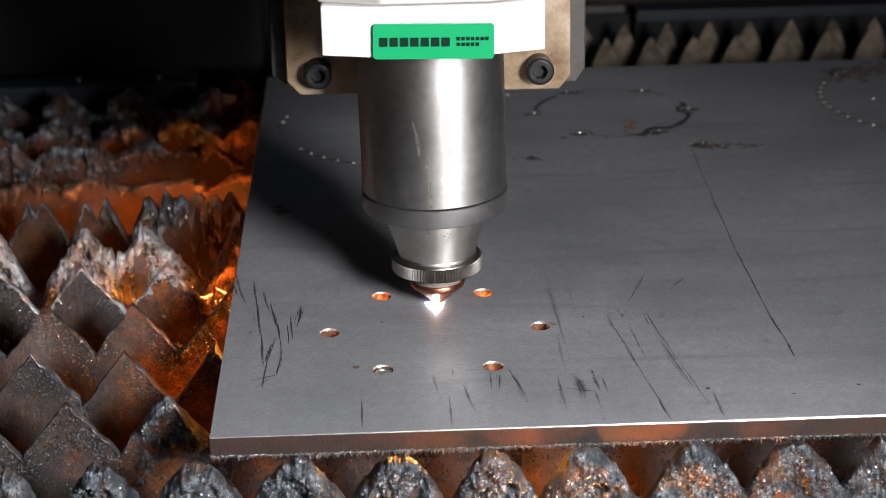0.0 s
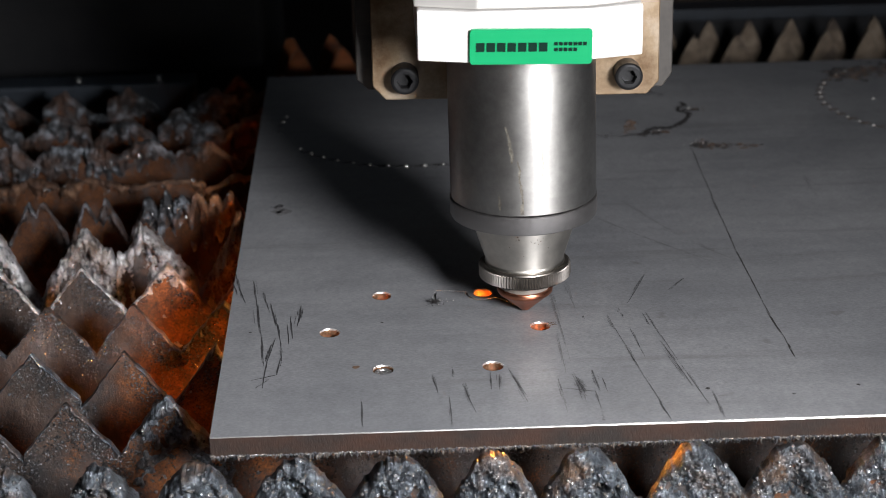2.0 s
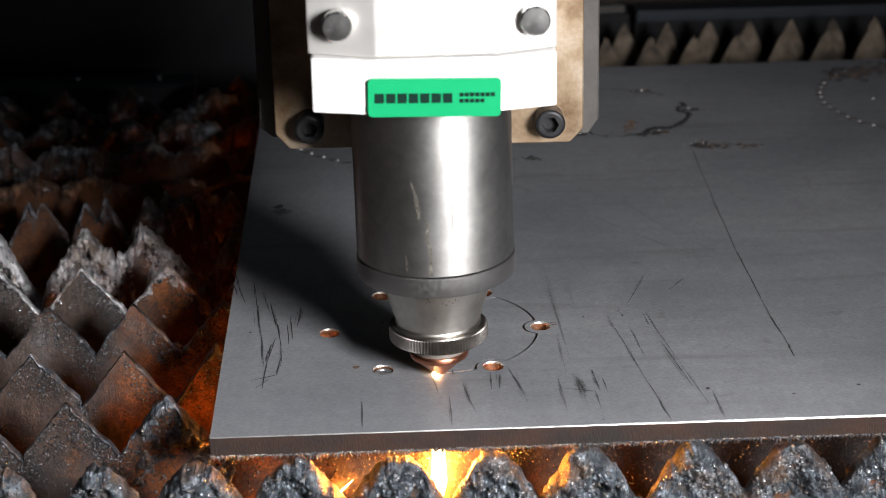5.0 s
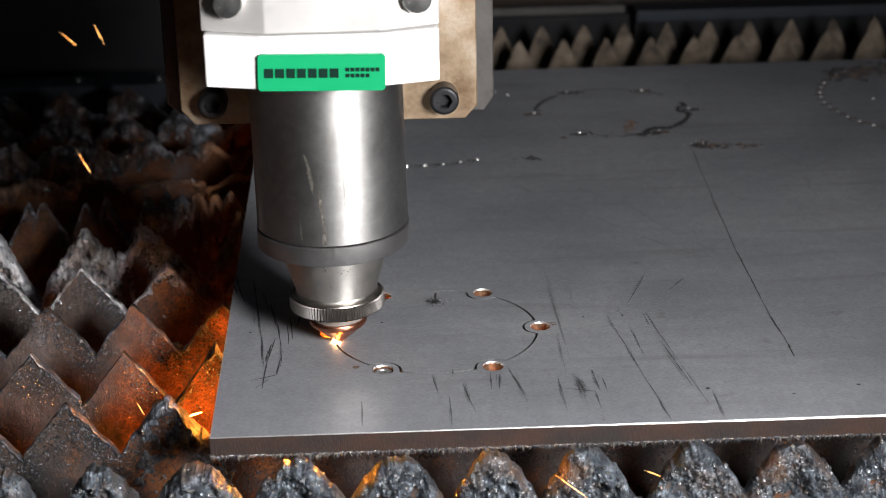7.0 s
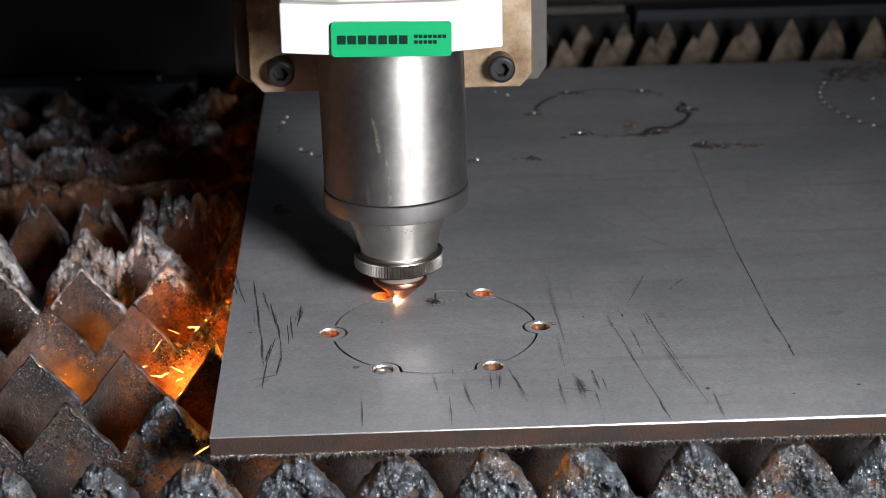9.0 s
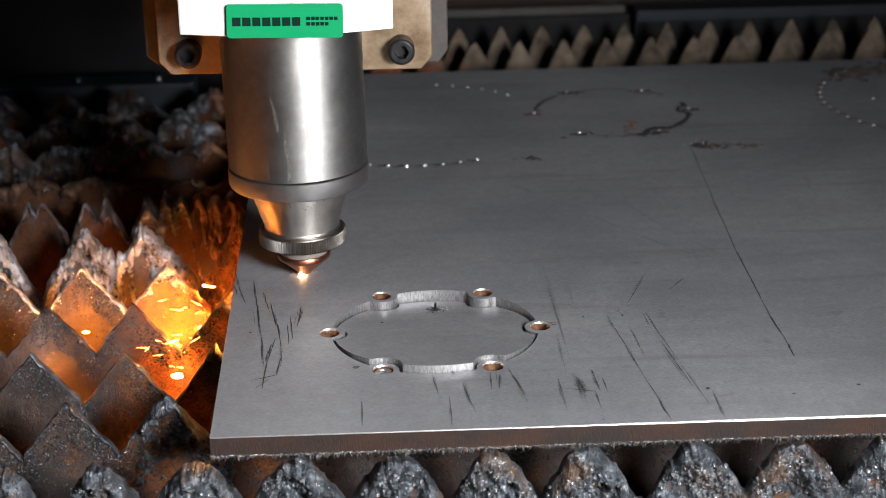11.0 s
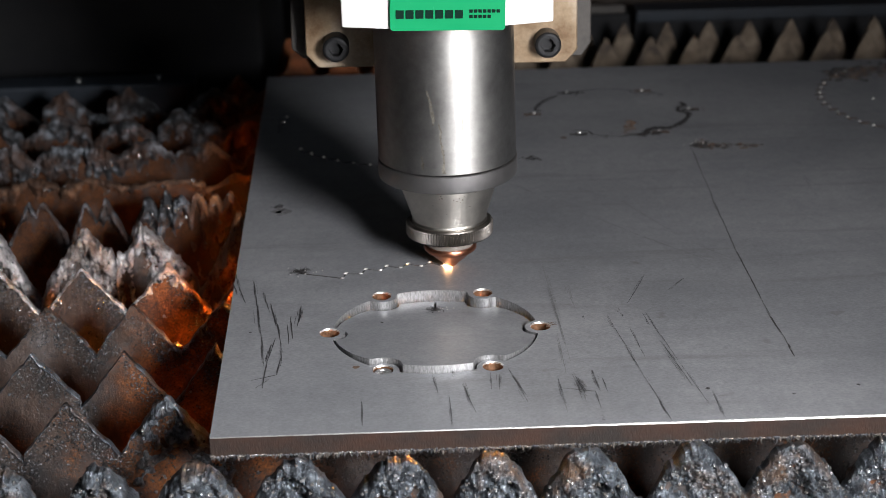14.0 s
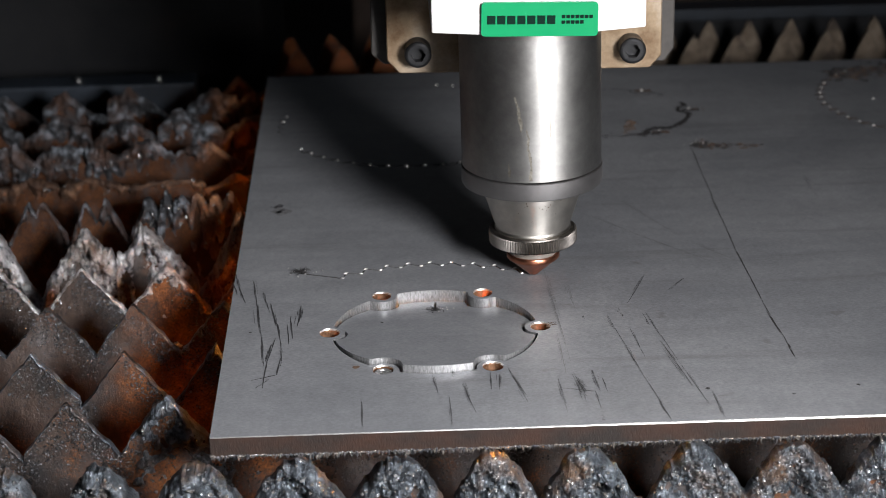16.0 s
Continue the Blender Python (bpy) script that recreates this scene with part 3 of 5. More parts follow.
slat(0.405, -0.0300, levels([(-0.19, 0.95), (-0.09, 0.9), (-0.05, 0.45), (0.02, 0.4)], 0), (-0.19, 0.02), 9, fine=0.0012, depth=0.012, steel=SLAT_RUSTY, crust=SLAG_DIMMED)
slat(0.456, -0.0450, levels([], 0.8), (-0.20, 0.02), 10, fine=0.0018, depth=0.014, steel=SLAT_RUSTY, crust=SLAG_DIMMED)
slat(0.508, -0.0400, levels([], 0.8), (-0.21, 0.02), 11, fine=0.0018, depth=0.016, steel=SLAT_RUSTY, crust=SLAG_DIMMED)
slat(0.562, 0.0060, levels([], 0.5), (-0.04, 0.10), 12, pitch=0.0290, depth=0.018, top=-0.016, fine=0.0018, x_end=(-0.04, 0.62), steel=SLAT_RUSTY, crust=SLAG_DIMMED)
slat(0.607, 0.1970, levels([], 0.0), (0.10, 0.52), 13, pitch=0.0302, depth=0.033, fine=0.0010, x_end=(-0.004, 0.62), steel=SLAT_TAN, round_off=1.25, crust=SLAG_DIMMED)
slat(0.650, 0.1860, levels([], 0.0), (0.10, 0.52), 14, pitch=0.0296, depth=0.037, top=-0.0105, round_off=1.25, fine=0.0010, x_end=(-0.004, 0.62), steel=SLAT_TAN, crust=SLAG_DIMMED)


# ---------------------------------------------------------------- far side of the bed
def bed_surround():
    bm = bmesh.new()
    box(bm, 0.262, 1.3, 0.720, 0.745, -0.030, -0.021, 0.001)
    tagged(part("side_rail", bm, RAIL), "blue-grey steel side rail behind the slats", "rail", kind="structure")
    # black box added below the rail to keep the gaps between teeth dark
    bm = bmesh.new()
    box(bm, 0.262, 1.3, 0.724, 0.745, -0.135, -0.0305)
    tagged(part("rail_base", bm, FRAME), "black base added under the side rail for the dark gaps", "rail", kind="structure")
    bm = bmesh.new()
    box(bm, 0.10, 0.256, 0.705, 0.735, -0.135, -0.019, 0.002)
    tagged(part("clamp_block", bm, FRAME), "dark steel block beside the side rail", "machine part", kind="structure")
    bm = bmesh.new()
    box(bm, 0.12, 0.252, 0.706, 0.712, -0.0185, -0.0125, 0.0008)
    tagged(part("cover_strip", bm, REAR), "bright worn steel strip on the dark block", "strip", kind="structure")
    bm = bmesh.new()
    box(bm, 0.05, 1.4, 0.80, 0.86, -0.135, 0.06, 0.004)
    tagged(part("rear_beam", bm, TRAY), "rusty brown beam at the far side of the bed", "beam", kind="structure")
    bm = bmesh.new()
    box(bm, -1.0, -0.011, 0.66, 0.95, -0.135, 0.30, 0.004)
    tagged(part("frame_post", bm, FRAME), "black painted machine frame beyond the slats", "machine frame", kind="structure")
    holder = thing("guide_bar", "dull blue-grey steel bar bolted along the frame", "bar")
    bm = bmesh.new()
    box(bm, -0.50, -0.052, 0.560, 0.585, -0.135, -0.0185, 0.002)
    part("bar", bm, RAIL, holder)
    for x in (-0.130, -0.0765):
        bm = bmesh.new()
        lathe(bm, [(2.5, 0), (2.5, 2.2), (1.8, 3.0)], 16)
        ob = part("bolt", bm, SCREW, holder, smooth=False)
        ob.location = (x, 0.572, -0.019)


bed_surround()


# ---------------------------------------------------------------- the plate
X1, Y1 = 0.78, 0.505
plate_rim = [Vector((0, 0)), Vector((X1, 0)), Vector((X1, Y1)), Vector((0, Y1))]
holes = [circle(polar(RING, BOLT_R, 60 * i), HOLE_R) for i in range(6)]
holes += [circle(polar(RING_2, BOLT_R, 60 * i - 0.5), 0.0026, 16) for i in range(6)]


def flange_slot(c, a0, a1, n):
    line = []
    for i in range(n + 1):
        a = a0 + (a1 - a0) * i / n
        line.append(polar(c, ring_radius(a), a))
    return slot_outline(line, 0.0010)


old_cuts = [flange_slot(RING_2, 20, -78, 50), flange_slot(RING_2, 130, 174, 24), flange_slot(RING_2, 100, 118, 10), flange_slot(RING_2, -128, -100, 16)]


def tooth_slot(c, a0, a1, width=0.0007):
    n = max(1, int(abs(a1 - a0) / 3.75))
    return slot_outline([polar(c, gear_radius(a0 + (a1 - a0) * i / n), a0 + (a1 - a0) * i / n) for i in range(n + 1)], width)


old_cuts += [tooth_slot(GEAR_LEFT, 123.1 - 7.5 * 36, 123.1 - 7.5 * 25), tooth_slot(GEAR_LEFT, 123.1 + 7.5 * 6, 123.1 + 7.5 * 9),
             tooth_slot(GEAR_RIGHT, 123.1, 123.1 + 7.5 * 14)]
wave = wave_line()
wave_slot = slot_outline(wave, KERF)
plate = tagged(sheet("steel_plate", [plate_rim, ring_outline(KERF / 2)] + holes + old_cuts + [wave_slot], 0.0, -THICK),
               "grey rolled steel plate, scratched, with laser-cut holes, lying on slats", "metal plate")

# the disc inside the ring, with the lead-in slit
slit = slot_outline([LEAD, LEAD.lerp(polar(RING, INNER_R, 88.0), 0.5), polar(RING, INNER_R - KERF * 1.6, 88.0)], KERF)
DISC_AT = Vector((RING.x, RING.y, 0.0))
disc = tagged(sheet("cut_out_disc", [ring_outline(-KERF / 2), slit], 0.0, -THICK),
              "grey steel disc with notched rim tipped in its opening", "cut-out")


def strip(left, right, z0=-THICK + 0.0004):
    """A piece of the metal that the cut removes, between the two sides of the kerf."""
    bm = bmesh.new()
    o = left + right[::-1]
    n, k = len(left), len(left) * 2
    top = [bm.verts.new((p.x, p.y, 0.0)) for p in o]
    bot = [bm.verts.new((p.x, p.y, z0)) for p in o]
    for i in range(n - 1):
        bm.faces.new((top[i], top[i + 1], top[k - 2 - i], top[k - 1 - i]))
        bm.faces.new((bot[k - 1 - i], bot[k - 2 - i], bot[i + 1], bot[i]))
    for i in range(k):
        bm.faces.new((top[(i + 1) % k], top[i], bot[i], bot[(i + 1) % k]))
    bmesh.ops.recalc_face_normals(bm, faces=bm.faces)
    return part("kerf_metal", bm, PLATE, plate)


strips = []
for j in range(36):
    a = 88.0 - 10.0 * j
    sides = [[polar(RING, ring_radius(a - 1.25 * i, g), a - 1.25 * i) for i in range(9)] for g in (KERF / 2, -KERF / 2)]
    t = float(np.interp(-(a - 5.0), [-v for _, v in RING_TIMES], [u for u, _ in RING_TIMES]))
    strips.append((strip(*sides), t))
half_n = len(wave)
wave_l, wave_r = wave_slot[:half_n], wave_slot[half_n:][::-1]
for i in range(half_n - 1):
    ob = strip([wave_l[i], wave_l[i + 1]], [wave_r[i], wave_r[i + 1]])
    if i < 2:
        strips.append((ob, 11.08 + 0.24 * i))
    else:
        strips.append((ob, float(np.interp(-0.5 * (WAVE_ANGLES[i - 2] + WAVE_ANGLES[min(i - 1, 20)]), [-v for _, v in WAVE_TIMES], [u for u, _ in WAVE_TIMES]))))
strips.append((strip(slit[:3], slit[3:][::-1]), 0.40))


def dross_edge():
    """Row of bright beads hanging along the lower front edge."""
    rs = random.Random(5)
    verts, faces = [], []
    x = 0.0
    while x < X1:
        r = rs.uniform(0.00025, 0.00060)
        cz, cy = -THICK + rs.uniform(-0.0001, 0.0006), -rs.uniform(0.0, 0.0004)
        o = len(verts)
        verts += [(x - r, cy, cz), (x + r, cy, cz), (x, cy - r, cz + 0.2 * r), (x, cy + r, cz), (x + 0.1 * r, cy - 0.3 * r, cz + r), (x, cy - 0.2 * r, cz - 1.3 * r)]
        faces += [(o, o + 2, o + 4), (o + 2, o + 1, o + 4), (o + 1, o + 3, o + 4), (o + 3, o, o + 4), (o + 2, o, o + 5), (o + 1, o + 2, o + 5), (o + 3, o + 1, o + 5), (o, o + 3, o + 5)]
        x += r * rs.uniform(0.7, 1.5)
    mesh_part("dross_edge", verts, faces, DROSS_EDGE, plate, "bright dross beads under the cut edge", False)
    bm = bmesh.new()
    x = 0.0
    while x < X1:
        w = rs.uniform(0.0003, 0.0009)
        d = rs.uniform(0.0007, 0.0014) + 0.0016 * max(0.0, noise.noise(Vector((x * 140, 0.3, 0)))) + 0.0010 * rs.random() ** 3
        o = rs.uniform(0.0003, 0.0030)
        ring = [bm.verts.new((x + w * c, o + w * e, -THICK + 0.0003)) for c, e in ((-1, 0), (0, -1), (1, 0), (0, 1))]
        tip = bm.verts.new((x + rs.uniform(-0.3, 0.3) * w, o, -THICK - 1.5 * d))
        for k in range(4):
            bm.faces.new((ring[k], ring[(k + 1) % 4], tip))
        x += w * 0.7
    bmesh.ops.recalc_face_normals(bm, faces=bm.faces)
    part("slag_fringe", bm, DROSS_EDGE, plate, "grey crumbly slag hanging under the edge")


dross_edge()


def hole_rims():
    """Bright raised strip along the far side of each bolt hole, set there as its highlight."""
    rs = random.Random(21)
    for i in range(6):
        c = polar(RING, BOLT_R, 60 * i)
        bm = bmesh.new()
        prev = None
        for k in range(19):
            a = 10 + 160 * k / 18
            w = (0.00025 + 0.0005 * math.sin(math.pi * k / 18)) * rs.uniform(0.5, 1.1)
            u, v, x = polar(c, HOLE_R - 0.0001, a), polar(c, HOLE_R + w * 0.4, a), polar(c, HOLE_R + w, a)
            cur = [bm.verts.new((u.x, u.y, -0.0004)), bm.verts.new((v.x, v.y, 0.00026)), bm.verts.new((x.x, x.y, 0.00004))]
            if prev:
                bm.faces.new((prev[0], prev[1], cur[1], cur[0]))
                bm.faces.new((prev[1], prev[2], cur[2], cur[1]))
            prev = cur
        bmesh.ops.recalc_face_normals(bm, faces=bm.faces)
        part("hole_rim", bm, DROSS_GLINT, plate, "", True)


hole_rims()


def edge_glint():
    """Bright bevel strip along the upper front edge: its highlight given shape, wider to the right."""
    bm = bmesh.new()
    n = 300
    rows = []
    rs = random.Random(12)
    for i in range(n + 1):
        x = X1 * i / n
        w = 0.00005 + 0.00008 * rs.random() + 0.00036 * min(1.0, max(0.0, (x - 0.03) / 0.20))
        rows.append([bm.verts.new(c) for c in ((x, 0.5 * w, 0.00006), (x, -0.00012, -w))])
    for a, b in zip(rows, rows[1:]):
        bm.faces.new((a[0], a[1], b[1], b[0]))
    bmesh.ops.recalc_face_normals(bm, faces=bm.faces)
    part("edge_glint", bm, DROSS_GLINT, plate, "bright bevel strip set as the upper edge's highlight", True)


edge_glint()


def scratch(p, q, w, rs, material=None, bold=0.85):
    """A scuff on the plate: a bundle of dark hairlines."""
    bm = bmesh.new()
    p, q = Vector(p), Vector(q)
    d = q - p
    side = Vector((-d.y, d.x)).normalized()
    last = None
    bow = rs.uniform(-0.008, 0.008) * d.length
    for j in range(max(3, int(w * 10000))):
        u0 = 0.0 if j == 0 else rs.uniform(0.0, 0.55)
        u1 = 1.0 if j == 0 else min(1.0, u0 + rs.uniform(0.2, 0.55))
        off = 0.0 if j == 0 else rs.gauss(0, 0.7) * w
        wide = rs.uniform(0.00005, 0.00013) * (2.0 if j == 0 else 1.0) * bold
        n = max(4, int(d.length * (u1 - u0) / 0.003))
        prev = None
        z = 0.00010 + 0.00001 * j
        for i in range(n + 1):
            u = u0 + (u1 - u0) * i / n
            c = p + d * u + side * (off + bow * math.sin(math.pi * u) + rs.uniform(-0.00006, 0.00006))
            ww = wide * (0.35 + 0.65 * math.sin(math.pi * max(0.03, min(0.97, i / n))) ** 0.5) * (rs.uniform(0.5, 1.0) if rs.random() < 0.9 else 0.08)
            cur = (bm.verts.new((*(c + side * ww), z)), bm.verts.new((*(c - side * ww), z)))
            if prev:
                bm.faces.new((prev[0], prev[1], cur[1], cur[0]))
            elif last:
                bm.faces.new((last, bm.verts.new(last.co + Vector((0.000002, 0.000002, 0))), cur[0]))
            prev = cur
        last = prev[0]
    bmesh.ops.recalc_face_normals(bm, faces=bm.faces)
    return part("scratch", bm, material or SMUDGE, plate)


def star(parent, at, r, n, seed, material):
    """Scorched spikes round a piercing point, with crumbs of slag."""
    rs = random.Random(seed)
    bm = bmesh.new()
    for i in range(n):
        a = rs.uniform(0, 2 * math.pi)
        l = r * rs.uniform(0.35, 1.0)
        w = r * 0.045
        d, s = Vector((math.cos(a), math.sin(a))), Vector((-math.sin(a), math.cos(a)))
        z = 0.0002 + 0.00003 * i
        vs = [bm.verts.new((at[0] + v.x, at[1] + v.y, z + h)) for v, h in ((s * w, 0), (d * l, 0), (-s * w, 0), (-d * w, 0.0006))]
        bm.faces.new(vs)
    for i in range(n // 2):
        a, l = rs.uniform(0, 2 * math.pi), r * rs.uniform(0.1, 0.8)
        k = rs.uniform(0.00012, 0.00035)
        made = bmesh.ops.create_icosphere(bm, subdivisions=1, radius=k)["verts"]
        bmesh.ops.translate(bm, verts=made, vec=(at[0] + l * math.cos(a), at[1] + l * math.sin(a), 0.0003))
    mark = part("pierce_scorch", bm, material, parent)
    for i in range(11):
        bm = bmesh.new()
        a, l = rs.uniform(0, 2 * math.pi), r * rs.uniform(0.2, 0.9)
        made = bmesh.ops.create_icosphere(bm, subdivisions=1, radius=rs.uniform(0.0002, 0.0004))["verts"]
        bmesh.ops.translate(bm, verts=made, vec=(at[0] + 1.5 * l * math.cos(a), at[1] + l * math.sin(a), 0.0005))
        part("spatter_bead", bm, DROSS_GLINT, mark)
    return mark


def beads():
    """Bright spatter at the tooth tips of the older cuts."""
    rs = random.Random(9)
    spots = []
    for k in range(25, 37):
        spots.append(polar(GEAR_LEFT, 0.0775, 123.1 - 7.5 * k))
    for k in range(6, 8):
        spots.append(polar(GEAR_LEFT, 0.0775, 123.1 + 7.5 * k - 2))
    for k in range(-11, -5):
        spots.append(polar(GEAR_LEFT, 0.077, 123.1 + 7.5 * k))
    for k in range(0, 15):
        spots.append(polar(GEAR_RIGHT, 0.0775, 123.1 + 7.5 * k))
    for i in range(6):
        spots.append(polar(RING_2, BOLT_R - 0.001, 60 * i) + Vector((0.0, 0.001)))
    spots.append(polar(GEAR_RIGHT, BOLT_R, 180))
    for p in spots:
        bm = bmesh.new()
        made = bmesh.ops.create_icosphere(bm, subdivisions=2, radius=(0.0007 if p.x > 0.3 else 0.0007 if p.y > 0.44 and p.x < 0.16 else 0.0010) * rs.uniform(0.7, 1.25))["verts"]
        for v in made:
            v.co = Vector((v.co.x * rs.uniform(1.0, 1.2) + p.x, v.co.y + p.y, v.co.z * 0.8 + 0.0003))
        part("spatter_bead", bm, DROSS_GLINT, plate, smooth=True)


beads()


def burnt(name, line, w, seed, material=SCORCH, z=0.00012):
    """A sooty band of uneven width beside a cut."""
    rs = random.Random(seed)
    bm = bmesh.new()
    prev = None
    for i, p in enumerate(line):
        a, b = line[max(0, i - 1)], line[min(len(line) - 1, i + 1)]
        d = (b - a).normalized()
        n = Vector((-d.y, d.x))
        k = w * rs.uniform(0.35, 1.0) * 0.5
        o = w * rs.uniform(-0.15, 0.15)
        cur = (bm.verts.new((*(p + n * (o + k)), z)), bm.verts.new((*(p + n * (o - k)), z)))
        if prev:
            bm.faces.new((prev[0], prev[1], cur[1], cur[0]))
        prev = cur
    bmesh.ops.recalc_face_normals(bm, faces=bm.faces)
    return part(name, bm, material, plate)


def flange_line(c, a0, a1, n):
    return [polar(c, ring_radius(a0 + (a1 - a0) * i / n), a0 + (a1 - a0) * i / n) for i in range(n + 1)]


burnt("soot", flange_line(RING_2, 18, -30, 40), 0.0042, 1)
burnt("soot", flange_line(RING_2, -30, -78, 40), 0.0052, 2)
burnt("soot", flange_line(RING_2, 132, 172, 26), 0.0030, 4)
burnt("soot", flange_line(RING_2, 40, 118, 40), 0.0016, 5, SMUDGE)
for j in range(6):
    p = polar(RING_2, BOLT_R, 60 * j)
    burnt("soot", [p + Vector((-0.005 + 0.001 * i, -0.0008)) for i in range(11)], 0.0050, 20 + j, RUSTMARK if j % 2 else SCORCH)
for k in list(range(25, 36)):
    p = polar(GEAR_LEFT, 0.0775, 123.1 - 7.5 * k - 2.0)
    burnt("soot", [p + Vector((-0.003 + 0.001 * i, 0.0004)) for i in range(7)], 0.0022, 40 + k)
for k in range(0, 14):
    p = polar(GEAR_RIGHT, 0.0775, 123.1 + 7.5 * k + 3.0)
    burnt("soot", [p + Vector((-0.003 + 0.001 * i, 0.0004)) for i in range(7)], 0.0026, 70 + k, RUSTMARK)


def crumbs(line, n, spread, size, seed, material, lean=1.0):
    """Scattered flakes of soot or spatter along a line, thickest at its start."""
    rs = random.Random(seed)
    bm = bmesh.new()
    p, q = Vector(line[0]), Vector(line[1])
    for i in range(n):
        u = rs.random() ** (1.0 + lean)
        c = p.lerp(q, u)
        x, y = c.x + rs.gauss(0, spread), c.y + rs.gauss(0, spread * 1.3)
        r = size * (0.3 + rs.random() ** 2) * (1.2 - 0.6 * u)
        k = rs.randrange(5, 8)
        turn = rs.uniform(0, 6.3)
        ring = []
        for j in range(k):
            a, e = turn + 2 * math.pi * j / k, r * rs.uniform(0.55, 1.25)
            ring.append(bm.verts.new((x + 1.3 * e * math.cos(a), y + e * math.sin(a), 0.00004)))
        tip = bm.verts.new((x, y, 0.00010 + 0.000004 * i + 0.15 * r))
        for j in range(k):
            bm.faces.new((ring[j], ring[(j + 1) % k], tip))
    bmesh.ops.recalc_face_normals(bm, faces=bm.faces)
    return part("soot", bm, material, plate)


crumbs(((0.2500, 0.3450), (0.2590, 0.3430)), 70, 0.0020, 0.0013, 101, SCORCH)
crumbs(((0.2520, 0.3440), (0.2840, 0.3405)), 90, 0.0015, 0.0011, 102, SCORCH, 0.4)
crumbs(((0.2520, 0.3440), (0.2860, 0.3405)), 60, 0.0022, 0.0013, 103, RUSTMARK, 0.2)
crumbs(((0.2500, 0.3440), (0.2540, 0.3440)), 9, 0.0020, 0.0006, 104, DROSS_GLINT)
crumbs(((0.2310, 0.3690), (0.1960, 0.3640)), 90, 0.0014, 0.0011, 105, SCORCH, 0.3)
crumbs(((0.2179, 0.3896), (0.2110, 0.3700)), 50, 0.0016, 0.0013, 106, RUSTMARK, 0.6)
crumbs(((0.1555, 0.3312), (0.1450, 0.3320)), 34, 0.0012, 0.0012, 107, SCORCH, 0.5)
crumbs(((0.3560, 0.4730), (0.4050, 0.4900)), 260, 0.0045, 0.0022, 108, SCORCH, 0.0)
crumbs(((0.3560, 0.4730), (0.4050, 0.4900)), 120, 0.0040, 0.0020, 109, RUSTMARK, 0.0)
crumbs(((0.0158, 0.2665), (0.0200, 0.2560)), 40, 0.0012, 0.0014, 110, SMUDGE, 0.2)
crumbs(((0.2560, 0.4130), (0.2640, 0.4110)), 22, 0.0008, 0.0008, 111, RUSTMARK, 0.2)
crumbs(((0.1430, 0.0995), (0.1480, 0.1040)), 26, 0.0009, 0.0007, 112, RUSTMARK, 0.2)
crumbs(((0.1885, 0.4510), (0.1960, 0.4525)), 26, 0.0010, 0.0012, 113, SCORCH, 0.2)


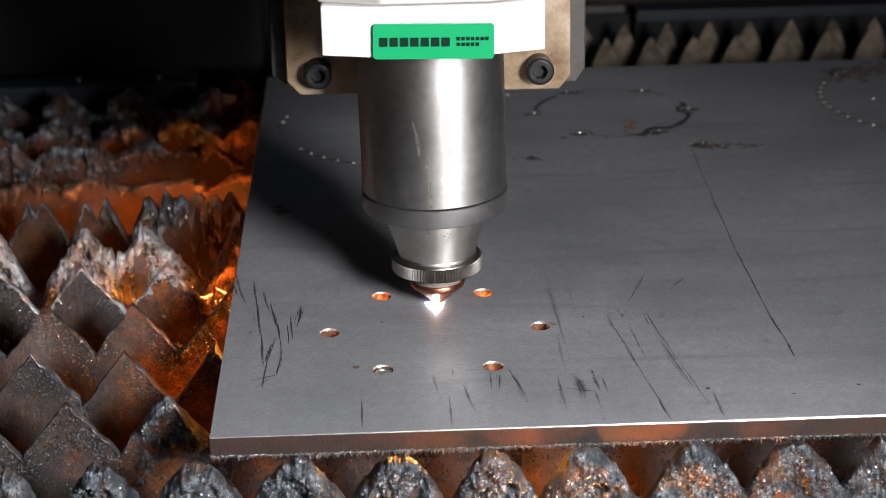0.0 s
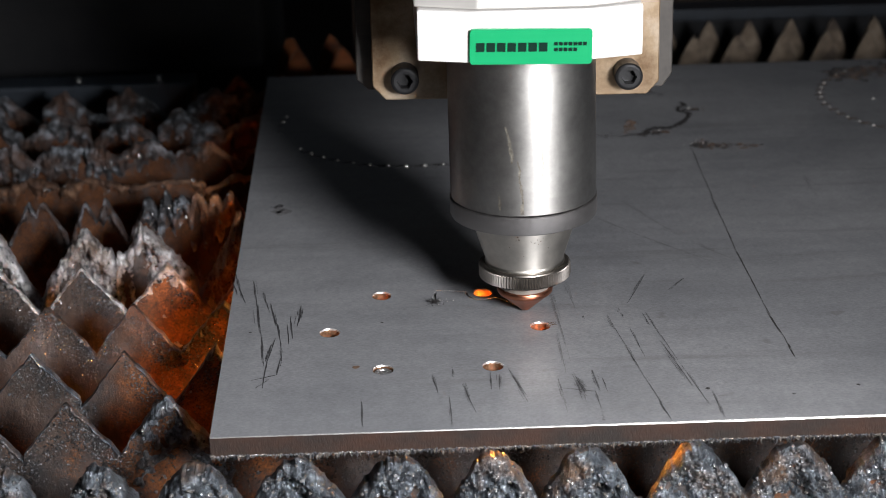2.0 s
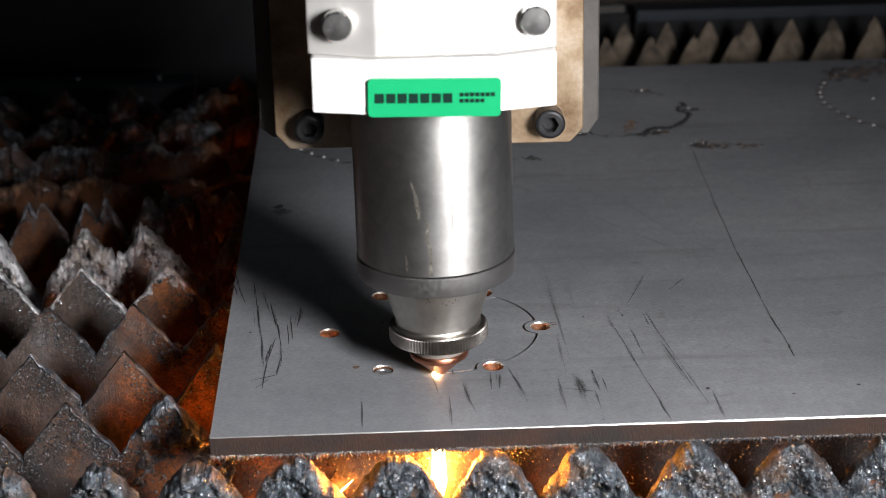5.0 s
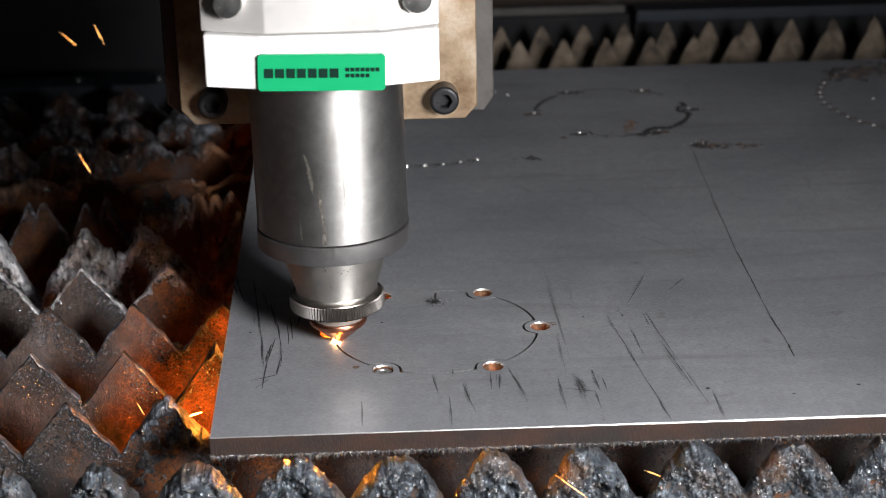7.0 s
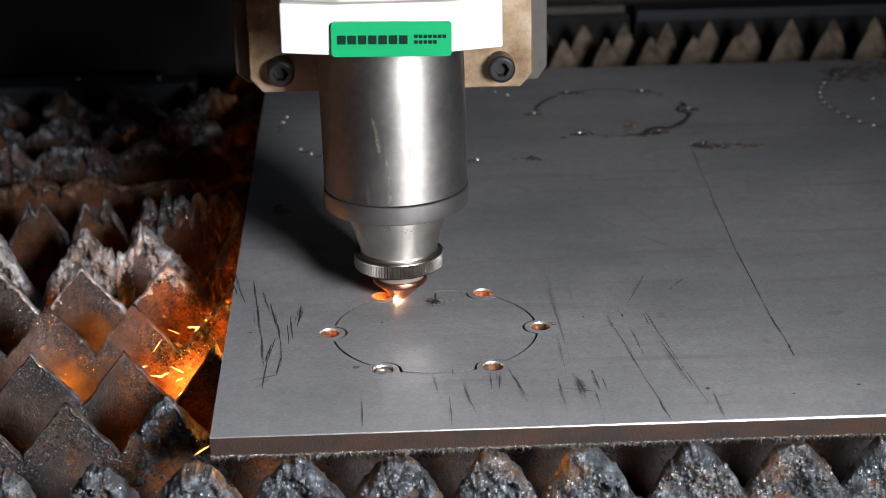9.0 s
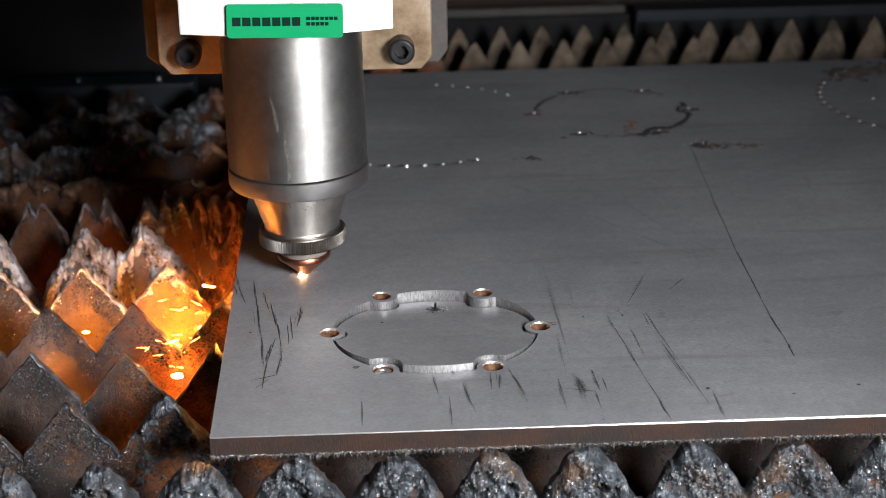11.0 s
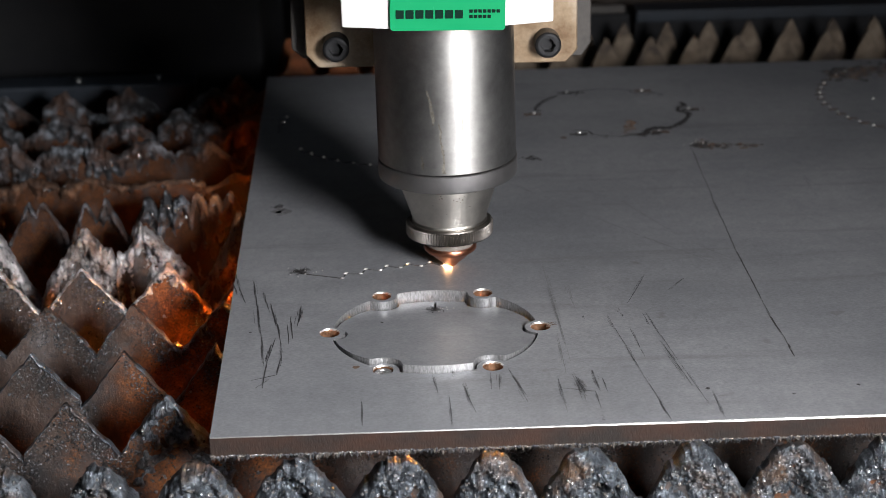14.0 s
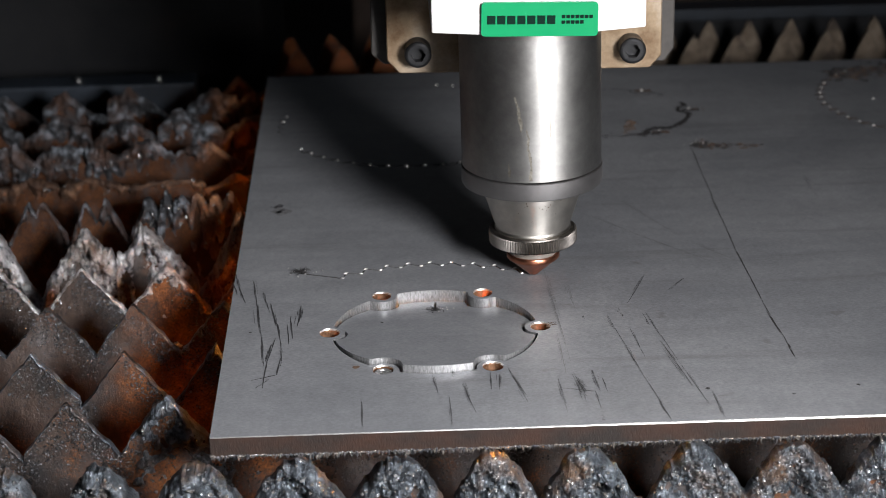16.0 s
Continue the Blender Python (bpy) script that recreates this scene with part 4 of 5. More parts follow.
# ---------------------------------------------------------------- the cutting head, origin at the nozzle's tip
def cutting_head():
    head = thing("cutting_head", "laser cutting head with steel barrel, copper nozzle and white housing", "cutting head")
    lean = Matrix.Translation((0, 0, 0.13)) @ pose(0, 0, 0, 0, -0.62, 0) @ Matrix.Translation((0, 0, -0.13))
    bm = bmesh.new()
    lathe(bm, [(1.0, 1.5), (1.2, 0.1), (2.2, 0.0), (2.7, 0.4), (3.5, 1.3), (10.6, 7.6), (11.9, 8.5), (12.5, 9.3), (12.6, 10.4), (12.2, 11.2), (9.0, 11.3)], 72)
    turned = part("nozzle", bm, COPPER, head, "heat-tinted copper nozzle", True)
    turned.matrix_local = lean
    bm = bmesh.new()
    lathe(bm, [(9, 10.7), (11.0, 11.0), (11.3, 11.4), (11.3, 17.2), (11, 17.6)], 72)
    turned = part("insulator", bm, CERAMIC, head, "white ceramic ring", True)
    turned.matrix_local = lean
    bm = bmesh.new()
    lathe(bm, [(11, 16.4), (13.6, 16.2), (18.6, 16.4), (20.0, 17.1)], 144, 0.0, cap=False)
    lathe(bm, [(19.7, 17.05), (20.6, 17.5), (20.7, 18.0), (20.7, 22.7), (20.3, 23.1), (19.9, 23.2)], 192, 0.75, cap=False)
    lathe(bm, [(19.9, 23.15), (19.6, 23.7), (19.0, 23.9), (17.0, 23.9), (16.2, 23.4)], 144, 0.0, cap=False)
    turned = part("retaining_nut", bm, NUT, head, "dark knurled steel nut")
    turned.matrix_local = lean
    bm = bmesh.new()
    lathe(bm, [(15, 20), (17.2, 22.6), (17.8, 23.2), (18.0, 24.4), (17.6, 25.0), (17.5, 25.6), (22.2, 40.5), (22.7, 47.5)], 96)
    turned = part("nozzle_cone", bm, CONE, head, "oil-smeared steel cone", True)
    turned.matrix_local = lean
    cone = turned
    for deg, z, r in ((-57, 45.0, 0.9), (-58, 43.4, 0.55), (-72, 42.0, 0.35), (-75, 40.8, 0.4), (-79, 41.6, 0.35), (-82, 40.2, 0.45), (-77, 39.4, 0.3), (-86, 41.0, 0.3), (-101, 43.2, 0.5), (-100, 42.0, 0.45),
                      (-103, 41.5, 0.3), (-68, 43.6, 0.3), (-90, 44.6, 0.35), (-112, 38.0, 0.3), (-64, 36.5, 0.3), (-95, 33.5, 0.3)):
        bm = bmesh.new()
        around = 17.5 + 4.7 * (z - 25.6) / 14.9 if z < 40.5 else 22.2 + 0.5 * (z - 40.5) / 7.0
        ring = []
        for k in range(7):
            a = 2 * math.pi * k / 7
            e = r * (0.7 + 0.4 * math.sin(2.3 * k + deg))
            th = radians(deg) + e * math.cos(a) / around
            zz = z + 1.2 * e * math.sin(a)
            rad = (17.5 + 4.7 * (zz - 25.6) / 14.9 if zz < 40.5 else 22.2 + 0.5 * (zz - 40.5) / 7.0) + 0.06
            ring.append(bm.verts.new((rad * MM * math.cos(th), rad * MM * math.sin(th), zz * MM)))
        bm.faces.new(ring)
        part("burnt_pit", bm, SPOT, cone)

    bm = bmesh.new()
    lathe(bm, [(22, 47.2), (31.2, 47.2), (32.5, 47.8), (32.8, 48.5), (32.8, 55.6), (32.4, 56.0), (30, 56.1)], 128)
    turned = part("collar", bm, COLLAR, head, "satin grey steel collar", True)
    turned.matrix_local = lean
    bm = bmesh.new()
    lathe(bm, [(30, 56.4), (31.9, 56.5), (32.4, 56.9), (32.4, 155)], 128)
    turned = part("barrel", bm, BARREL, head, "brushed steel barrel", True)
    turned.matrix_local = lean

    rs = random.Random(14)
    for line in (((-9.5, 97, 1.0), (-8.0, 92, 1.6), (-7.4, 87, 2.6), (-6.6, 83, 2.0), (-7.2, 80.5, 0.6)), ((-4.6, 82, 0.6), (-3.4, 78, 1.3), (-3.9, 74, 1.0), (-3.0, 69, 1.5), (-2.4, 64, 1.1), (-2.8, 60, 1.8), (-2.6, 57.5, 2.2)),
                 ((-13.0, 66, 0.5), (-12.4, 62, 1.8), (-12.7, 59, 1.2)), ((6.0, 88, 0.3), (6.6, 80, 0.5), (6.2, 74, 0.3))):
        bm = bmesh.new()
        prev = None
        fine = []
        for (x0, z0, w0), (x1, z1, w1) in zip(line, line[1:]):
            fine += [(x0 + (x1 - x0) * k / 14, z0 + (z1 - z0) * k / 14, w0 + (w1 - w0) * k / 14) for k in range(14)]
        for x, z, w in fine:
            x, w = x + rs.uniform(-0.22, 0.22), w * rs.uniform(0.45, 1.05)
            cur = []
            for e in (-w / 2, w / 2):
                a = -math.pi / 2 + (x + e) / 32.4
                cur.append(bm.verts.new((0.03246 * math.cos(a), 0.03246 * math.sin(a), z * MM)))
            if prev:
                bm.faces.new((prev[0], prev[1], cur[1], cur[0]))
            prev = cur
        bmesh.ops.recalc_face_normals(bm, faces=bm.faces)
        part("drip_stain", bm, DRIP, turned, "dried pale drip stain")

    bm = bmesh.new()
    prism(bm, [(-0.0245, -0.0515), (0.0250, -0.0515), (0.0468, -0.0462), (0.0468, 0.033), (-0.0455, 0.033), (-0.0455, -0.0462)], 0.1312, 0.1525)
    bmesh.ops.recalc_face_normals(bm, faces=bm.faces)
    bmesh.ops.bevel(bm, geom=list(bm.edges), offset=0.0008, segments=2, affect="EDGES", profile=0.5)
    part("housing", bm, WHITE, head, "white painted lower housing, soiled at its edges")
    bm = bmesh.new()
    prism(bm, [(-0.0212, -0.0500), (0.0240, -0.0500), (0.0472, -0.0420), (0.0472, 0.033), (-0.0465, 0.033), (-0.0465, -0.0420)], 0.1530, 0.2600)
    bmesh.ops.recalc_face_normals(bm, faces=bm.faces)
    bmesh.ops.bevel(bm, geom=list(bm.edges), offset=0.0006, segments=2, affect="EDGES", profile=0.5)
    upper = part("upper_housing", bm, ALU, head, "faceted satin aluminium housing")
    for x in (-0.0350, 0.0385):
        bm = bmesh.new()
        lathe(bm, [(3.0, 0), (5.6, 0.2), (5.8, 1.0), (5.8, 6.0), (5.2, 6.6), (0.6, 6.7)], 40)
        ob = part("thumb_screw", bm, SCREW, upper, "turned steel screw")
        ob.matrix_local = pose(x, -0.0450, 0.1655, 90, 0, 0)

    # enamel badge with bars in place of its lettering
    bm = bmesh.new()
    out = []
    for cx, cz, a0 in ((0.0238, 0.1441, 0), (-0.0228, 0.1441, 90), (-0.0228, 0.1325, 180), (0.0238, 0.1325, 270)):
        out += [(cx + 0.0016 * math.cos(radians(a0 + k * 22.5)), cz + 0.0016 * math.sin(radians(a0 + k * 22.5))) for k in range(5)]
    slab(bm, out, -0.0532, -0.0514)
    badge = part("badge", bm, GREEN, head, "green enamel badge with dark print")
    x = -0.0218
    for k in range(7):
        bm = bmesh.new()
        box(bm, x, x + 0.0034, -0.0536, -0.0531, 0.1363, 0.1400)
        part("print_bar", bm, INK, badge)
        x += 0.00425
    for z, n in ((0.1388, 7), (0.1364, 5)):
        x = 0.0098
        for k in range(n):
            bm = bmesh.new()
            box(bm, x, x + 0.0015, -0.0536, -0.0531, z, z + 0.0014)
            part("print_bar", bm, INK, badge)
            x += 0.00196

    middle = Matrix.Translation((0.0005, -0.052, 0.1383))
    badge.matrix_local = Matrix.Translation((0, 0, -0.0004)) @ middle @ pose(0, 0, 0, 0, 1.3, 0) @ middle.inverted()

    bm = bmesh.new()
    slab(bm, [(-0.0648, 0.30), (-0.0648, 0.0962), (-0.0590, 0.0896), (0.0600, 0.0889), (0.0655, 0.0950), (0.0655, 0.30)], 0.036, 0.046)
    bmesh.ops.bevel(bm, geom=list(bm.edges), offset=0.0005, segments=1, affect="EDGES", profile=0.5)
    part("mounting_plate", bm, MOUNT, head, "oil-stained steel mounting plate")
    bm = bmesh.new()
    slab(bm, [(-0.0722, 0.30), (-0.0722, 0.0955), (-0.0665, 0.0905), (0.0690, 0.0880), (0.0735, 0.0945), (0.0735, 0.30)], 0.0495, 0.058)
    bmesh.ops.bevel(bm, geom=list(bm.edges), offset=0.0006, segments=1, affect="EDGES", profile=0.5)
    part("back_plate", bm, REAR, head, "dark worn steel back plate")
    bm = bmesh.new()
    box(bm, -0.050, 0.050, 0.045, 0.050, 0.105, 0.29)
    # tall boxes added out of view, which shade the far end of the bed
    box(bm, -0.066, 0.066, 0.058, 0.16, 0.135, 0.62, 0.004)
    box(bm, -0.060, 0.060, -0.030, 0.060, 0.262, 0.55, 0.004)
    part("carriage", bm, FRAME, head, "dark lifting carriage, tall unseen part added to shade the bed")
    for x, z in ((0.0507, 0.1000), (-0.0502, 0.1010)):
        bm = bmesh.new()
        lathe(bm, [(6.3, 0.0), (6.3, 8.8), (5.7, 9.5), (4.9, 9.9), (4.3, 9.9)], 40, cap=False)
        rim = [bm.verts.new((0.0043 * math.cos(math.pi * k / 20), 0.0043 * math.sin(math.pi * k / 20), 0.0099)) for k in range(40)]
        hexa = []
        for k in range(40):
            aa = math.pi * k / 20
            rr = 0.0036 * math.cos(math.pi / 6) / math.cos((aa % (math.pi / 3)) - math.pi / 6)
            hexa.append((rr * math.cos(aa), rr * math.sin(aa)))
        h1 = [bm.verts.new((u, v, 0.0099)) for u, v in hexa]
        h2 = [bm.verts.new((u, v, 0.0050)) for u, v in hexa]
        for k in range(40):
            j = (k + 1) % 40
            bm.faces.new((rim[k], rim[j], h1[j], h1[k]))
            bm.faces.new((h1[k], h1[j], h2[j], h2[k]))
        bm.faces.new(h2)
        ob = part("socket_bolt", bm, BLACK, head, "black socket-head bolt")
        ob.matrix_local = pose(x, 0.0360, z, 90, 0, 0)

    bm = bmesh.new()
    lathe(bm, [(0.5, 0.3), (1.5, -0.1), (2.0, -0.5), (1.4, -1.0)], 20)
    part("cutting_flame", bm, HOT, head, "white-hot glow under the nozzle", True)
    bm = bmesh.new()
    lathe(bm, [(0.3, -11), (1.2, -16), (2.4, -34), (3.4, -52), (1.0, -62)], 16)
    part("molten_jet", bm, JET, head, "orange jet of molten steel below the plate", True)
    rs = random.Random(31)
    bm = bmesh.new()
    for i in range(70):
        aa, far = rs.uniform(-0.1, 1.15 * math.pi), 0.012 + 0.085 * rs.random() ** 1.5
        way = Vector((math.cos(aa), math.sin(aa), rs.uniform(-1.2, -0.15))).normalized()
        mid = way * far + Vector((0, 0, -0.014))
        m = Matrix.Translation(mid) @ way.to_track_quat("Z", "Y").to_matrix().to_4x4()
        l, r = rs.uniform(0.004, 0.012), 0.00032
        if mid.x > 0.03:
            continue
        old = set(bm.verts)
        ring = [bm.verts.new((r * math.cos(k * math.pi / 2), r * math.sin(k * math.pi / 2), 0.1 * l)) for k in range(4)]
        top, low = bm.verts.new((0, 0, l / 2)), bm.verts.new((0, 0, -l / 2))
        for k in range(4):
            bm.faces.new((ring[k], ring[(k + 1) % 4], top))
            bm.faces.new((ring[(k + 1) % 4], ring[k], low))
        bmesh.ops.transform(bm, matrix=m, verts=[v for v in bm.verts if v not in old])
    tagged(part("spark_spray", bm, JET, head, "orange sparks spraying below the plate"), kind="stuff")
    return head


head = cutting_head()


# ---------------------------------------------------------------- marks on the plate
SCRATCHES = [
    ((0.0090, 0.1638), (0.0122, 0.1314), 0.0006),
    ((0.0121, 0.1347), (0.0155, 0.1010), 0.0009),
    ((0.0155, 0.1022), (0.0184, 0.0671), 0.0007),
    ((0.0142, 0.1494), (0.0185, 0.1243), 0.0005),
    ((0.0183, 0.1356), (0.0217, 0.1099), 0.0007),
    ((0.0217, 0.1156), (0.0248, 0.0892), 0.0006),
    ((0.0247, 0.0916), (0.0258, 0.0712), 0.0006),
    ((0.0256, 0.0759), (0.0241, 0.0575), 0.0005),
    ((0.0221, 0.0955), (0.0195, 0.0705), 0.0005),
    ((0.0204, 0.0883), (0.0189, 0.0717), 0.0004),
    ((0.0194, 0.0717), (0.0188, 0.0445), 0.0006),
    ((0.0138, 0.0527), (0.0244, 0.0575), 0.0004),
    ((0.0159, 0.0447), (0.0212, 0.0532), 0.0005),
    ((0.0325, 0.1317), (0.0314, 0.1085), 0.0010),
    ((0.0001, 0.1731), (0.0030, 0.1525), 0.0004),
    ((0.0024, 0.1574), (0.0065, 0.1372), 0.0006),
    ((-0.0009, 0.1633), (0.0022, 0.1477), 0.0004),
    ((0.0268, 0.1107), (0.0283, 0.0889), 0.0003),
    ((0.0282, 0.1203), (0.0298, 0.0949), 0.0003),
    ((0.1713, 0.1096), (0.1754, 0.0770), 0.0006),
    ((0.1754, 0.0790), (0.1794, 0.0430), 0.0009),
    ((0.1791, 0.0452), (0.1821, 0.0251), 0.0006),
    ((0.1821, 0.0251), (0.1852, 0.0014), 0.0005),
    ((0.1796, 0.0937), (0.1824, 0.0627), 0.0006),
    ((0.1888, 0.1121), (0.1965, 0.0546), 0.0006),
    ((0.1965, 0.0546), (0.2023, 0.0156), 0.0005),
    ((0.1873, 0.1103), (0.1888, 0.0961), 0.0005),
    ((0.1910, 0.0800), (0.1981, 0.0331), 0.0009),
    ((0.2055, 0.0276), (0.2068, 0.0022), 0.0009),
    ((0.1940, 0.1558), (0.1819, 0.1225), 0.0005),
    ((0.1779, 0.1176), (0.1760, 0.1125), 0.0006),
    ((0.1604, 0.1106), (0.1605, 0.1061), 0.0005),
    ((0.1779, 0.1110), (0.1781, 0.1059), 0.0005),
    ((0.0904, 0.0526), (0.0922, 0.0347), 0.0006),
    ((0.1031, 0.0432), (0.1071, 0.0149), 0.0011),
    ((0.0967, 0.0300), (0.0968, 0.0044), 0.0006),
    ((0.1151, 0.0523), (0.1146, 0.0357), 0.0006),
    ((0.1189, 0.0520), (0.1178, 0.0354), 0.0008),
    ((0.1230, 0.0562), (0.1289, 0.0227), 0.0011),
    ((0.1432, 0.0447), (0.1442, 0.0122), 0.0009),
    ((0.1502, 0.0497), (0.1527, 0.0232), 0.0016),
    ((0.1510, 0.0440), (0.1530, 0.0300), 0.0020),
    ((0.1574, 0.0325), (0.1581, 0.0153), 0.0006),
    ((0.1581, 0.0520), (0.1594, 0.0313), 0.0010),
    ((0.1618, 0.0443), (0.1624, 0.0310), 0.0005),
    ((0.1578, 0.0086), (0.1580, 0.0019), 0.0005),
    ((0.1440, 0.0350), (0.1575, 0.0310), 0.0004),
    ((0.0605, 0.0291), (0.0610, 0.0056), 0.0005),
    ((0.0990, 0.0593), (0.0993, 0.0490), 0.0005),
    ((0.2018, 0.1353), (0.2120, 0.1504), 0.0005),
]
# launch time, middle, direction and length of each flying spark
SPARKS = [
    (1.0, (0.2198, 0.1400, 0.0656), (0.884, 0.000, 0.467), 0.0273),
    (1.0, (0.2459, 0.1600, 0.0858), (0.873, 0.000, 0.489), 0.0279),
    (1.0, (0.1391, 0.1300, 0.0274), (0.740, 0.000, 0.672), 0.0297),
    (1.0, (0.1488, 0.1300, 0.0250), (0.894, 0.000, 0.448), 0.0347),
    (1.0, (0.1417, 0.1300, 0.0356), (0.659, 0.000, 0.752), 0.0372),
    (1.0, (0.1364, 0.1200, 0.0205), (0.979, 0.000, 0.205), 0.0288),
    (1.0, (0.2423, 0.1400, 0.0248), (0.989, 0.000, 0.145), 0.1235),
    (1.0, (0.1500, 0.1300, 0.0360), (0.659, 0.000, 0.752), 0.0390),
    (1.0, (0.1546, 0.1300, 0.0290), (0.672, 0.000, 0.741), 0.0326),
    (2.5, (0.2307, 0.0500, 0.0068), (0.984, 0.000, -0.178), 0.1036),
    (4.0, (0.0989, -0.0100, -0.0001), (-0.578, 0.000, -0.816), 0.0535),
    (7.0, (0.1431, -0.0120, -0.0207), (0.765, 0.000, -0.644), 0.0207),
    (7.0, (0.1752, -0.0120, -0.0160), (0.911, 0.000, -0.412), 0.0087),
    (7.0, (-0.0390, 0.0900, -0.0294), (0.419, 0.000, -0.908), 0.0072),
    (8.3, (-0.0972, 0.1400, -0.0046), (1.000, 0.000, -0.022), 0.0203),
    (8.3, (-0.0401, 0.1400, 0.0004), (0.984, 0.000, -0.178), 0.0398),
    (8.0, (-0.0770, 0.0500, -0.0149), (0.612, 0.000, -0.791), 0.0087),
    (9.0, (-0.0290, 0.1500, -0.0187), (0.898, 0.000, -0.439), 0.0072),
    (9.0, (-0.0373, 0.1500, -0.0259), (0.556, 0.000, 0.831), 0.0086),
    (9.0, (-0.0026, -0.0100, -0.0004), (0.845, 0.000, 0.535), 0.0088),
    (11.5, (-0.0981, 0.1500, -0.0487), (0.922, 0.000, 0.387), 0.0106),
    (12.5, (-0.0822, 0.1950, -0.0187), (0.999, 0.000, -0.035), 0.0055),
    (14.5, (-0.0691, 0.1500, -0.0228), (0.711, 0.000, -0.703), 0.0052),
    (3.5, (0.1265, -0.0080, -0.0120), (0.040, 0.000, -0.999), 0.0101),
    (8.5, (0.0975, 0.1200, 0.0293), (0.802, 0.000, 0.597), 0.0306),
    (8.5, (0.0955, 0.1200, 0.0346), (0.730, 0.000, 0.683), 0.0185),
    (8.5, (0.1058, 0.1200, 0.0291), (0.931, 0.000, 0.365), 0.0275),
    (11.5, (-0.0930, 0.2000, -0.0081), (0.999, 0.000, -0.035), 0.0469),
    (11.5, (-0.0338, 0.2600, -0.0062), (0.855, -0.000, -0.519), 0.0122),
    (11.5, (-0.1372, 0.4000, 0.0147), (0.748, 0.000, -0.664), 0.0161),
    (12.0, (-0.0280, 0.1500, -0.0243), (0.863, 0.000, -0.505), 0.0074),
    (6.5, (0.0826, -0.0120, -0.0095), (0.556, 0.000, -0.831), 0.0155),
    (6.5, (0.0904, -0.0120, -0.0111), (0.385, 0.000, -0.923), 0.0166),
    (6.5, (0.1016, -0.0120, -0.0102), (0.646, 0.000, -0.763), 0.0170),
    (6.5, (0.1139, -0.0120, -0.0101), (0.829, 0.000, -0.559), 0.0215),
    (4.0, (0.1223, -0.0120, -0.0104), (0.433, 0.000, -0.901), 0.0128),
    (4.0, (0.1257, -0.0120, -0.0114), (0.412, 0.000, -0.911), 0.0135),
    (4.0, (0.1307, -0.0120, -0.0092), (0.728, 0.000, -0.686), 0.0141),
    (7.0, (-0.1139, 0.4500, 0.0432), (0.708, 0.000, -0.706), 0.0153),
    (7.0, (-0.0960, 0.4500, 0.0462), (0.367, 0.000, -0.930), 0.0152),
    (7.0, (-0.0973, 0.3600, -0.0042), (0.441, 0.000, -0.898), 0.0172),
]


def marks():
    rs = random.Random(3)
    dark = [((0.2448, 0.3444), (0.2436, 0.262), 0.0004), ((0.2437, 0.268), (0.2429, 0.214), 0.0006), ((0.2431, 0.226), (0.2423, 0.186), 0.0004), ((0.2423, 0.186), (0.2436, 0.1186), 0.0005),
            ((0.2436, 0.1186), (0.2458, 0.0772), 0.0006), ((0.2456, 0.0800), (0.2465, 0.0564), 0.0006)]
    for p, q, w in dark:
        scratch(p, q, w, rs, SCORCH, 1.3 if p[1] > 0.19 else 1.9)
    for p, q, w in SCRATCHES:
        scratch(p, q, w, rs, None, 1.5 if p[0] < 0.04 else 0.85)
    ob = star(plate, (0.2490, 0.3455), 0.0075, 26, 4, SCORCH)
    ob.name = "scorch"


marks()
lead_star = star(disc, (LEAD.x, LEAD.y), 0.0072, 34, 7, SCORCH)
wave_star = star(plate, (WAVE_START.x + 0.0012, WAVE_START.y), 0.0080, 30, 8, SCORCH)


# bright beads at the corners of the toothed cut: the glint of its edges given shape
tips = []
for i, p in enumerate(wave[2:]):
    bm = bmesh.new()
    made = bmesh.ops.create_icosphere(bm, subdivisions=2, radius=0.00066 if i % 2 else 0.00052)["verts"]
    turn = 0.55 if i % 2 else 0.0
    for v in made:
        u, w = v.co.x * 1.9, v.co.y * 0.8
        v.co = Vector((u * math.cos(turn) - w * math.sin(turn) + p.x, u * math.sin(turn) + w * math.cos(turn) + p.y + 0.0003, v.co.z * 0.7 + 0.0001))
    tips.append((part("glint_bead", bm, DROSS_GLINT, plate, smooth=True), float(np.interp(-WAVE_ANGLES[i], [-v for _, v in WAVE_TIMES], [u for u, _ in WAVE_TIMES]))))


FAINT = mat_paint("faint_stain", (0.15, 0.148, 0.15), 0.5, 0.3, 200)


